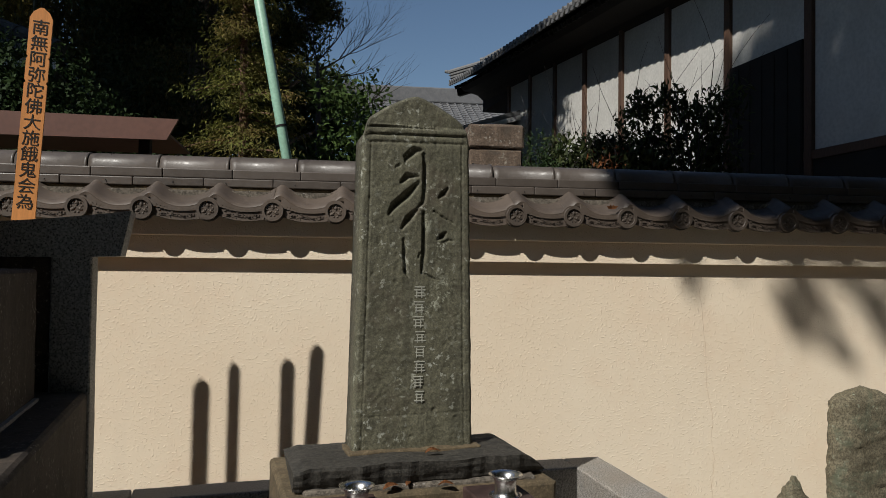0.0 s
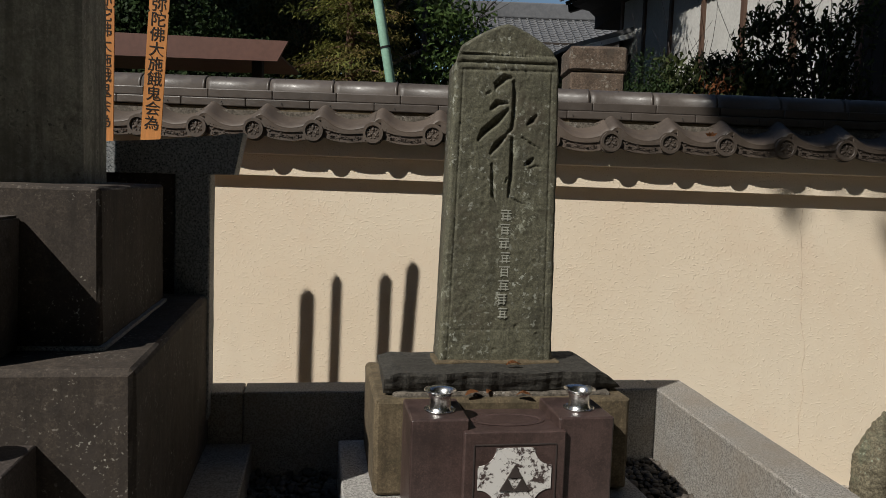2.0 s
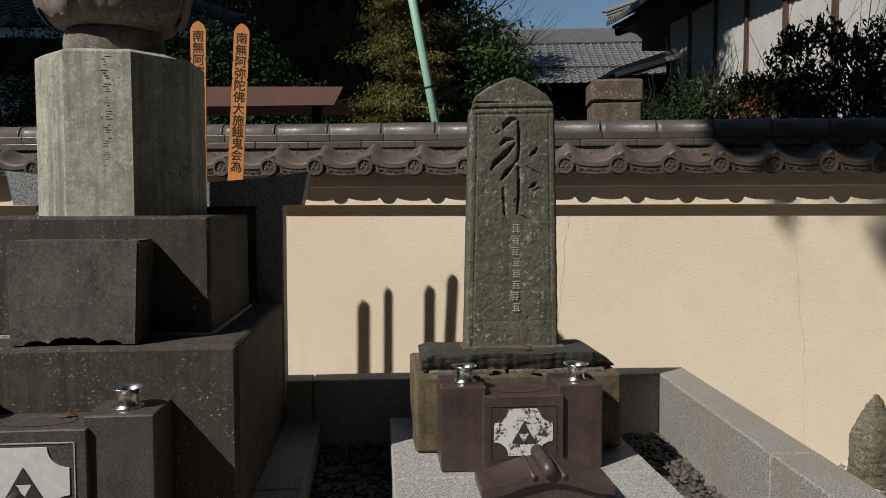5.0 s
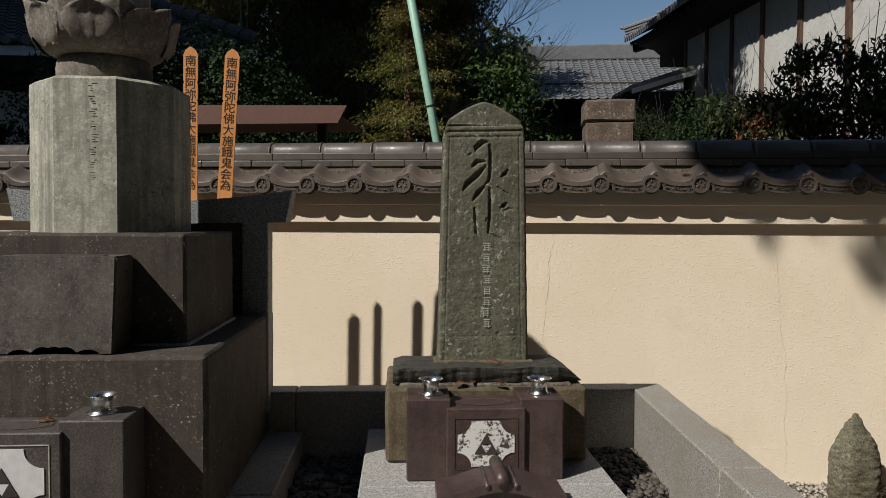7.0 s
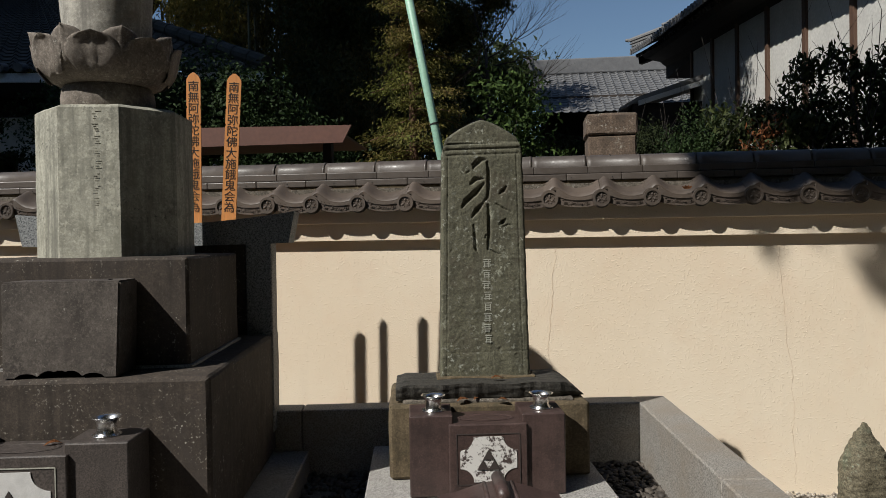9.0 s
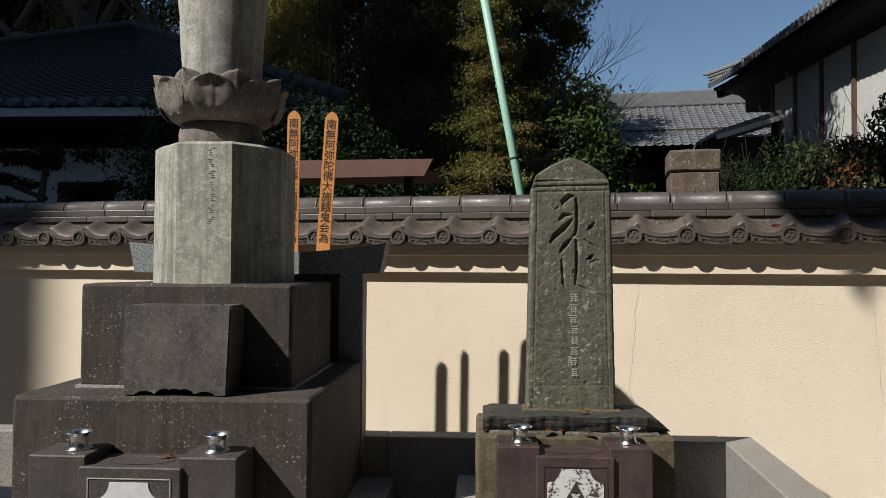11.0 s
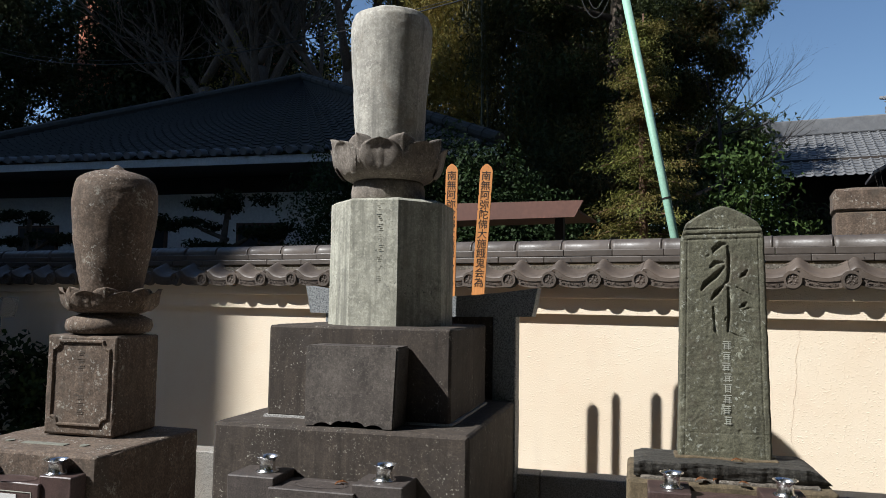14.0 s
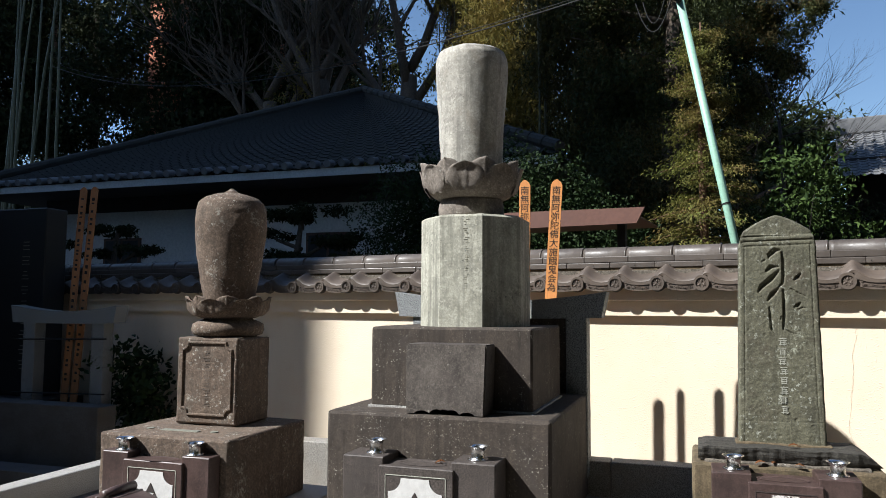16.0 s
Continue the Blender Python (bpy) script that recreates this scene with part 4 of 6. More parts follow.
incense_burner(L(-0.79, 1.10, 0.775), 0.40, M_STANDG, "grey stone incense burner with a bowed gable roof")
incense_burner(L(-2.12, 1.08, 0.785), 0.40, M_STAND, "brown stone incense burner with a bowed gable roof")

# ---- grave board racks ----
def rack(m, half, post_in, post_w, z_low, z_top, z_under, label, panel=True):
    t = thing("board_rack", m, label, "board rack")
    n = 24
    top, low = [], []
    for i in range(n + 1):
        f = -1 + 2 * i / n
        lift = 0.052 * abs(f) ** 1.8
        top.append((f * half, z_top - 0.052 + lift))
        low.append((f * (half - 0.028), z_under + 0.15 * lift))
    part("beam", prism(top + low[::-1], -0.075, 0.075), M_BLUE, t, "grey granite beam with flared ends")
    if panel:
        part("back_panel", stone_box(-half + post_in, half - post_in, -0.04, 0.04, z_low, z_under + 0.005, 0.006, 0.1, 0.001), M_BASE, t)
    for sx in (-1, 1):
        x = sx * (half - post_in)
        part("post", stone_box(x - post_w / 2, x + post_w / 2, -0.06, 0.06, z_low, z_under + 0.01, 0.006, 0.08, 0.001), M_BLUE, t)
    return t


rack(L(-0.765, 2.58, 0), 0.608, 0.165, 0.115, 0.70, 1.688, 1.54, "grey granite rack holding wooden grave boards")


def writing(body, size, depth=0.0006):
    cu = bpy.data.curves.new("writing", "FONT")
    cu.body, cu.size, cu.align_x, cu.space_line, cu.extrude = body, size, "CENTER", 0.97, depth
    tmp = bpy.data.objects.new("writing_tmp", cu)
    scene.collection.objects.link(tmp)
    me = bpy.data.meshes.new_from_object(tmp.evaluated_get(bpy.context.evaluated_depsgraph_get()))
    bpy.data.objects.remove(tmp)
    co = np.empty(len(me.vertices) * 3)
    me.vertices.foreach_get("co", co)
    co = co.reshape(-1, 3)
    lo, hi = co.min(0), co.max(0)
    me.transform(Matrix.Diagonal((0.050 / (hi[0] - lo[0]), 0.605 / (hi[1] - lo[1]), 1, 1)) @ Matrix.Translation((-(lo[0] + hi[0]) / 2, -hi[1], 0)))
    me.materials.clear()
    me.materials.append(M_INK)
    return me


PRAYER = "\n".join("南無阿弥陀佛大施餓鬼会為")
PRAYER_MESH = writing(PRAYER, 0.062)


def board(m, height, width, mat, label, group, prayer=True, lines=0, seed=0):
    """A thin wooden memorial board with a pointed head and notched shoulders; foot at z = 0."""
    t = thing("memorial_board", m, label, "memorial board", group)
    w, h = width / 2, height
    half = [(w, 0), (w, h - 0.245), (w * 0.86, h - 0.240), (w, h - 0.232), (w, h - 0.165), (w * 0.86, h - 0.160), (w, h - 0.152), (w, h - 0.034), (w * 0.70, h - 0.014), (w * 0.16, h)]
    pts = half + [(-x, z) for x, z in reversed(half)]
    own = prism(pts, -0.005, 0.005)
    body = part("board", own, mat, t)
    if prayer:
        part("lettering", PRAYER_MESH, None, t, "black brushed prayer characters", m=pose(0, -0.0058, h - 0.038, 90, 0, 0))
    else:
        r = random.Random(seed)
        z = h - 0.10
        while z > 0.25:
            a = r.uniform(0.012, 0.03)
            part("stroke", box(-w * 0.4, w * 0.4 * r.uniform(0.6, 1), -0.0062, -0.004, z - a, z), M_INK, t)
            z -= a + r.uniform(0.012, 0.07)
    return t


for u, v, zt, w in ((-0.447, 2.675, 2.338, 0.066), (-0.630, 2.655, 2.338, 0.064), (-0.888, 2.67, 2.36, 0.050), (-1.062, 2.665, 2.33, 0.076)):
    h = 1.60
    lean = 3.4 if u > -0.5 else 0.6
    board(L(u - h * math.sin(radians(lean)), v, zt - h) @ pose(0, 0, 0, 0, lean, 0), h, w, M_WOOD, "orange cedar memorial board with black brushed prayer", "boards in the rack")

# neighbouring grave in the shade, at its true distance by the wall
rack(L(-4.95, 3.664, 0), 0.585, 0.205, 0.135, 0.14, 1.60, 1.441, "grey granite rack in the shade beside a black gravestone", False)
far_rod = thing("rack_rod", L(-4.95, 3.567, 0), "thin steel rods across the rack", "rod")
for z in (1.307, 0.843):
    part("rod", tube([(-0.51, 0, z - 0.01), (0.51, 0, z + 0.01)], 0.007, 8), M_CABLE, far_rod)
for u, lean, s in ((-5.07, 3.9, 1), (-4.96, 4.3, 2)):
    board(L(u, 3.76, 0.65) @ pose(0, 0, 0, 0, lean, 0), 2.02, 0.076, M_WOODOLD, "weathered brown memorial board leaning in the rack", "leaning boards", False, 0, s)
t = thing("black_gravestone", L(-6.16, 3.90, 0), "polished black granite gravestone in deep shade", "gravestone")
part("shaft", stone_box(-0.51, 0.66, 0.0, 0.25, 0.75, 2.52, 0.01, 0.2, 0.0), M_BLACKST, t)
part("base", stone_box(-0.73, 0.9, -0.3, 0.3, 0.14, 0.75, 0.01, 0.2, 0.0), M_BLACKST, t)
rs = random.Random(5)
for i in range(9):
    z = 2.2 - 0.14 * i
    for q in range(3):
        w = rs.uniform(0.02, 0.045)
        part("stroke", box(0.43 - w, 0.43 + w, -0.004, 0.002, z - 0.035 * q - 0.006, z - 0.035 * q), M_HEXCUT, t)
# kerb and step: shade put into the granite's colour
stone_run("grave_wall", -7.6, -4.28, 3.335, 3.54, 0.10, 0.78, M_KERBSHADE, "shaded granite kerb of the neighbouring grave", "kerb", 30, 2)
stone_run("grave_wall", -7.6, -4.15, 2.90, 3.15, 0.10, 0.34, M_KERBSHADE, "low shaded granite step of the neighbouring grave", "kerb", 33, 2)

# ---- small marker stones by the wall ----
def marker(x, y, z0, w, h, d, mat, seed, label, top=0.7, square=False):
    own = bmesh.new()
    n, k = 64, 90
    rings = []
    for j in range(k + 1):
        s = j / k
        if square:
            wf = 1.0 if s < 0.97 else 0.96
        else:
            wf = (1 - max(0, (s - top) / (1 - top)) ** 2 * 0.92) * (0.92 + 0.10 * math.sin(s * 3))
        ring = []
        for i in range(n):
            a = 2 * math.pi * i / n
            cx, cy = math.cos(a), math.sin(a)
            e = 0.35 if square else 0.7
            px, py = math.copysign(abs(cx) ** e, cx), math.copysign(abs(cy) ** e, cy)
            ring.append(own.verts.new((px * w / 2 * wf, py * d / 2 * wf, s * h)))
        rings.append(ring)
    for a, b in zip(rings, rings[1:]):
        for i in range(n):
            own.faces.new((a[i], a[(i + 1) % n], b[(i + 1) % n], b[i]))
    own.faces.new(list(reversed(rings[0])))
    own.faces.new(rings[-1])
    roughen(own, 0.008 if not square else 0.004, 8, seed)
    roughen(own, 0.005 if not square else 0.003, 38, seed + 3)
    return tagged(part("marker_stone", own, mat, m=pose(x, y, z0, 0, 0, 12), smooth=True), label, "marker stone", "old marker stones")


marker(2.13, 3.20, 0.12, 0.24, 0.48, 0.17, M_MARKER, 31, "small mossy brown natural stone marker by the wall", 0.35)
marker(2.54, 3.30, 0.12, 0.36, 0.86, 0.14, M_MARKER, 32, "tall flat mossy stone slab leaning on the wall", 0.92)
marker(2.34, 3.00, 0.12, 0.22, 0.29, 0.18, M_MARKER, 33, "small squared brown stone post with worn carving", 0.9, True)

M_LAMP = plain("dull_grey_metal", (0.16, 0.16, 0.155), 0.5, 0.3, 0.15, 20)
# ---- beyond the wall: pole, sheet roof, trough ----
pole = thing("utility_pole", pose(0.10, 5.7, 0.14), "mint-green painted steel stay pole, leaning", "pole")
part("shaft", tube([(0, 0, 0), (-1.003, 0.058, 5.28)], 0.037, 16), M_GREENP, pole, smooth=True)
part("band", tube([(-0.855 * 0.535, 0.027, 2.41), (-0.855 * 0.539, 0.027, 2.425)], 0.041, 16), M_CABLE, pole)
lamp = part("lamp_housing", tube([(-1.03, -0.04, 4.70), (-1.01, -0.04, 4.675), (-0.84, -0.05, 4.43), (-0.815, -0.05, 4.40)], [0.035, 0.060, 0.052, 0.03], 12), M_LAMP, pole, "dull grey street lamp housing")
part("clamp", tube([(-0.84, -0.05, 4.40), (-0.845, 0.05, 4.41)], 0.03, 10), M_CABLE, pole)
shed = thing("metal_canopy", pose(0, 0, 0), "red-brown sheet metal canopy roof beyond the wall", "canopy")
own = prism([(-3.25, 2.405), (-1.15, 2.405), (-1.07, 2.555), (-3.25, 2.585)], 5.60, 5.63)
part("fascia", own, M_RUST, shed)
part("sheet", prism([(5.61, 2.54), (7.0, 2.50), (7.0, 2.52), (5.61, 2.56)], -3.2, -1.25, None, "x"), M_RUST, shed)
for x in (-3.0, -1.4):
    part("leg", box(x - 0.04, x + 0.04, 6.0, 6.08, 0.1, 2.55), M_DARKWOOD, shed)
trough = thing("stone_block", pose(1.055, 4.85, 0.14), "square weathered stone post head behind the wall", "stone post")
own = stone_box(-0.18, 0.18, -0.18, 0.18, 2.137, 2.288, 0.014, 0.04, 0.004, 11, 5)
for v in own.verts:
    if v.co.z > 2.27:
        v.co.z += 0.03 * (1 - max(abs(v.co.x), abs(v.co.y)) / 0.18)
part("head", own, M_OLD, trough)
part("shaft", stone_box(-0.17, 0.17, -0.17, 0.17, 0, 2.13, 0.01, 0.1, 0.002), M_OLD, trough)
# pebbles in the bed and grit by the wall
def pebbles(name, count, place, size, flat, mat, seed, label, cat):
    rng = np.random.default_rng(seed)
    ico = bmesh.new()
    bmesh.ops.create_icosphere(ico, subdivisions=1, radius=1.0)
    base = np.array([v.co[:] for v in ico.verts])
    tris = np.array([[v.index for v in f.verts] for f in ico.faces])
    ico.free()
    vs, fs = [], []
    for i in range(count):
        s = size * rng.uniform(0.55, 1.3) * np.array([rng.uniform(0.8, 1.5), rng.uniform(0.7, 1.1), flat * rng.uniform(0.7, 1.1)])
        a, b = rng.uniform(0, 6.28), rng.normal(scale=0.35)
        ca, sa, cb, sb = np.cos(a), np.sin(a), np.cos(b), np.sin(b)
        p = base * (1 + 0.10 * rng.normal(size=(len(base), 1))) * s
        p = p @ np.array([[1, 0, 0], [0, cb, -sb], [0, sb, cb]]) @ np.array([[ca, -sa, 0], [sa, ca, 0], [0, 0, 1]])
        vs.append(p + np.array(place(rng)))
        fs.append(tris + i * len(base))
    me = bpy.data.meshes.new(name)
    me.from_pydata(np.concatenate(vs).tolist(), [], np.concatenate(fs).tolist())
    me.polygons.foreach_set("use_smooth", [True] * len(me.polygons))
    me.materials.append(mat)
    return tagged(new(name, me), label, cat, kind="stuff")


def island_stone(name, a, b):
    n = Nodes(name)
    isl = n.t.nodes.new("ShaderNodeNewGeometry").outputs["Random Per Island"]
    col = n.mix(isl, a, b)
    col = n.mix(n.ramp(n.noise(90, 4, 0.6), (0.4, 0.0), (0.7, 0.5)), col, tuple(c * 1.4 for c in b))
    return n.done(col, 0.7)


M_PEB = island_stone("dark_pebble", (0.030, 0.025, 0.020), (0.095, 0.080, 0.066))
M_GRIT = island_stone("pale_grit", (0.18, 0.15, 0.12), (0.46, 0.42, 0.36))
pebbles("pebble_bed", 1500, lambda r: (r.uniform(1.07, 1.42), r.uniform(1.1, 2.58), 0.482 + 0.025 * r.random()), 0.017, 0.6, M_PEB, 3, "dark rounded pebbles inside the granite kerb", "pebbles").matrix_world = G
pebbles("pebble_bed", 500, lambda r: (r.uniform(-0.12, 0.19), r.uniform(1.3, 2.58), 0.478 + 0.015 * r.random()), 0.017, 0.6, M_PEB, 4, "dark rounded pebbles between the platforms", "pebbles").matrix_world = G
pebbles("wall_grit", 1300, lambda r: (r.uniform(1.45, 2.9), 3.455 - 0.40 * r.random() ** 1.3, 0.143 + 0.012 * r.random()), 0.010, 0.7, M_GRIT, 5, "pale broken grit along the foot of the wall", "grit")


# dry leaves caught on the stones
def dry_leaf(m, size, seed):
    r = random.Random(seed)
    own = bmesh.new()
    n = 5
    top, low = [], []
    for i in range(n + 1):
        s = i / n
        w = size * 0.22 * math.sin(math.pi * min(0.98, 0.06 + 0.92 * s))
        z = size * 0.20 * math.sin(math.pi * s) * r.uniform(0.7, 1.2)
        top.append(own.verts.new((size * (s - 0.5), w, z + 0.3 * w)))
        low.append(own.verts.new((size * (s - 0.5), -w, z)))
    for i in range(n):
        own.faces.new((top[i], top[i + 1], low[i + 1], low[i]))
    bmesh.ops.solidify(own, geom=own.faces[:], thickness=0.0008)
    return tagged(part("fallen_leaf", own, M_DRYLEAF, m=m), "small curled dry brown leaf lying on stone", "leaf", "fallen leaves")


for i, (u, v, z, a) in enumerate(((0.55, 1.99, 0.937, 20), (0.70, 1.98, 0.936, -15), (0.60, 2.01, 0.938, 60), (-0.72, 1.43, 0.957, 30), (1.26, 1.62, 0.515, 10), (1.30, 1.45, 0.52, 80), (0.69, 2.075, 1.003, 5))):
    dry_leaf(L(u, v, z, a), (0.055, 0.045, 0.035, 0.05, 0.06, 0.045, 0.05)[i], i)
coping(WX0 + 0.3, WX1 - 0.3)

# ---- halls ----
def tiled_slope(name, parent, a, b, c, d, mat, pitch=0.27, rows=0.30):
    """Roof slope with the eave from a to b and the ridge from d to c: rolls running up and courses across."""
    a, b, c, d = map(Vector, (a, b, c, d))
    own = bmesh.new()
    n = max(4, int((b - a).length / pitch))
    k = max(3, int(((d - a).length + (c - b).length) / 2 / rows))
    up = (b - a).cross(d - a).normalized()
    if up.z < 0:
        up = -up
    sub = 4
    cols = n * sub
    prev = None
    for j in range(k):
        for half in (0.0, 0.999):
            s = (j + half) / k
            row = []
            for i in range(cols + 1):
                f = i / cols
                p = (a.lerp(b, f)).lerp(d.lerp(c, f), s)
                ph = (i % sub) / sub
                h = 0.045 * max(0, math.cos((ph) * 2 * math.pi)) ** 1.0
                p = p + up * (h + 0.022 * (1 - half))
                row.append(own.verts.new(p))
            if prev:
                for i in range(cols):
                    own.faces.new((prev[i], prev[i + 1], row[i + 1], row[i]))
            prev = row
    part(name, own, mat, parent)


def ridge_roll(parent, p, q, r, mat, name="ridge", caps=True):
    p, q = Vector(p), Vector(q)
    n = max(2, int((q - p).length / 0.45))
    pts, rad = [], []
    for i in range(n):
        for f, k in ((0.0, 1.0), (0.9, 1.0), (0.91, 1.12), (1.0, 1.12)):
            pts.append(p.lerp(q, (i + f) / n))
            rad.append(r * k)
    part(name, tube(pts, rad, 10), mat, parent)
    if caps:
        d = (p - q).normalized()
        part("ridge_end_tile", tube([p + d * 0.02, p + d * 0.10], [r * 1.7, r * 1.5], 8), mat, parent)


M_GREYP = plain("grey_white_paint", (0.66, 0.67, 0.67), 0.7, 0, 0.08, 3, 0.0)
# house on the west side: pyramid roof, its shade in the tile colour
house = thing("house", L(0, 0, 0), "white plastered house with a dark hipped tile roof", "house")
UC, VC, HS, ZE, ZA = -8.58, 17.6, 6.74, 4.19, 7.68
C = [(UC - HS, VC - HS, ZE), (UC + HS, VC - HS, ZE), (UC + HS, VC + HS, ZE), (UC - HS, VC + HS, ZE)]
AP = (UC, VC, ZA)
tiled_slope("roof", house, C[0], C[1], AP, AP, M_SHADEROOF)
tiled_slope("roof", house, C[1], C[2], AP, AP, M_SHADEROOF)
tiled_slope("roof", house, C[3], C[0], AP, AP, M_SHADEROOF)
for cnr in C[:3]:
    ridge_roll(house, Vector(cnr) + Vector((0, 0, 0.12)), Vector(AP) + Vector((0, 0, 0.10)), 0.11, M_SHADEROOF, "ridge", False)
EAVEBALL = mesh_of(tube([(0, -0.07, 0.06), (0, 0.14, 0.10)], 0.072, 12), "eave_tile_end", M_ROOF)
for i in range(int(2 * HS / 0.30)):
    x = UC - HS + 0.15 + i * 0.30
    part("eave_tile_end", EAVEBALL, None, house, m=pose(x, VC - HS, ZE))
part("fascia", box(UC - HS + 0.05, UC + HS - 0.05, VC - HS + 0.02, VC - HS + 0.06, ZE - 0.15, ZE - 0.01), M_GREYP, house, "white painted eave board")
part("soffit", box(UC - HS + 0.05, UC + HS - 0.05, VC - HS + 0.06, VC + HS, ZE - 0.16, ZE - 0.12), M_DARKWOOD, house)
part("wall", box(UC - HS + 1.2, UC + HS - 1.2, VC - HS + 1.2, VC + HS - 1.2, 0.1, ZE - 0.1), M_WHITE, house, "white plaster wall")
part("beam", box(UC - HS + 1.19, UC + HS - 1.19, VC - HS + 1.17, VC - HS + 1.3, 3.70, ZE - 0.1), M_DARKWOOD, house)
for x in (-11.9, -9.3, -6.75):
    w = part("window", box(x - 0.5, x + 0.5, VC - HS + 1.15, VC - HS + 1.25, 2.0, 3.1), M_TIMBER, house, "dark timber window")
    part("pane", box(x - 0.44, x - 0.03, VC - HS + 1.14, VC - HS + 1.16, 2.06, 3.04), M_BLACKST, w)
    part("pane", box(x + 0.03, x + 0.44, VC - HS + 1.14, VC - HS + 1.16, 2.06, 3.04), M_BLACKST, w)

# main hall on the east side: bays of one ken, deep eaves rising to the corner
hall = thing("temple_hall", pose(0.107, 0.022, 0, 0, 0, 5.35), "temple hall, white plaster walls and dark posts under tiled eaves", "temple hall")
# the unseen south end and high roof are extended to block east sky
HU, HV0, HV1, KEN = 7.05, -6.0, 21.42, 1.82
EU, EV = 6.10, 24.9


def eave_z(v):
    return 6.77 + 0.074 * (v - 13.2) + 0.10 * max(0, (v - 21.8) / 3.1) ** 2


part("wall", prism([(HV0, 0.1), (HV1, 0.1), (HV1, eave_z(HV1) + 0.45), (HV0, eave_z(HV0) + 0.45)], HU, HU + 9, None, "x"), M_AGED, hall, "white plaster wall")
for k in range(15):
    v = HV1 - 0.07 - KEN * k
    part("post", box(HU - 0.06, HU + 0.06, v - 0.075, v + 0.075, 0.1, eave_z(v) + 0.40, 0.006), M_TIMBER, hall, "reddish-brown timber post")
part("door", box(HU - 0.05, HU + 0.02, 8.72, 10.40, 0.1, 4.66), M_SHADETIMBER, hall, "dark boarded door")
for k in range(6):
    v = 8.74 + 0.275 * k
    part("door_batten", box(HU - 0.062, HU - 0.048, v, v + 0.03, 0.1, 4.6), M_SHADETIMBER, hall)
# unseen boards, added so that the long white wall bounces less light
part("side_boards", box(HU - 0.04, HU + 0.02, HV0, 6.70, 3.12, 6.0), M_SHADETIMBER, hall, "unseen dark side boards added to cut light bounced off the wall")
part("skirting", box(HU - 0.03, HU + 0.02, HV0, 8.70, 0.1, 3.0), M_SHADETIMBER, hall, "dark boarded lower wall")
part("sill", box(HU - 0.05, HU + 0.05, HV0, 8.70, 3.0, 3.12), M_TIMBER, hall)
own = bmesh.new()
rows = []
for i in range(0, 61):
    v = HV0 - 1.0 + (EV - HV0 + 1.0) * i / 60
    inner = max(1.0, (EV - v)) if v > EV - 9 else 9.0
    rows.append([own.verts.new((EU + min(k * 1.5, inner), v, eave_z(v) + min(k * 1.5, inner) * (0.46 + 0.02 * k))) for k in range(0, 7)])
for a, b in zip(rows, rows[1:]):
    for k in range(6):
        own.faces.new((a[k], b[k], b[k + 1], a[k + 1]))
bmesh.ops.remove_doubles(own, verts=own.verts[:], dist=1e-4)
bmesh.ops.solidify(own, geom=own.faces[:], thickness=0.09)
# near-black timber paints the shade under the eaves from here on
part("roof_deck", own, M_SHADETIMBER, hall)
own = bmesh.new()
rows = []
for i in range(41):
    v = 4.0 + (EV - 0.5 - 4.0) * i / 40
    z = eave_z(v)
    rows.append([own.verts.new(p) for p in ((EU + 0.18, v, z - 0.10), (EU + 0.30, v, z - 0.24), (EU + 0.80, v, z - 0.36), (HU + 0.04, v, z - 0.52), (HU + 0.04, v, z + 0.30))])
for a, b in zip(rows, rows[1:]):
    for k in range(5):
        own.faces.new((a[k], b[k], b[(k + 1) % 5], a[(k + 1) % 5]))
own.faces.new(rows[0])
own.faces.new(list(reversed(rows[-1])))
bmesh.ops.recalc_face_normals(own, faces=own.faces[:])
part("eave_bracket", own, M_SHADETIMBER, hall, "dark timber brackets and boards under the eaves")
part("eave_bracket", box(HU + 0.05, HU + 8, HV1, EV - 0.5, 6.75, 7.3), M_SHADETIMBER, hall)
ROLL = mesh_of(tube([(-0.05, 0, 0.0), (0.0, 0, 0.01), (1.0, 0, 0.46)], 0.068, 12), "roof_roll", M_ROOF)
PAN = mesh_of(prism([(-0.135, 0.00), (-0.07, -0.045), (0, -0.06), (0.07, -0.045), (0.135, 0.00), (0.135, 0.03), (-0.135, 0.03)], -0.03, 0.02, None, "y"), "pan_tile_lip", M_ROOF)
RAFTER = mesh_of(box(0.04, 1.2, -0.04, 0.04, -0.20, -0.09), "rafter", M_SHADETIMBER)
v = HV0 + 0.2
while v < EV - 0.05:
    if v > 4.0:
        part("roof_roll", ROLL, None, hall, m=pose(EU - 0.05, v, eave_z(v) + 0.075))
        part("pan_tile_lip", PAN, None, hall, m=pose(EU - 0.04, v + 0.135, eave_z(v) + 0.03, 0, 0, -90))
        part("rafter", RAFTER, None, hall, m=pose(EU, v, eave_z(v), 0, -24, 0))
    v += 0.27


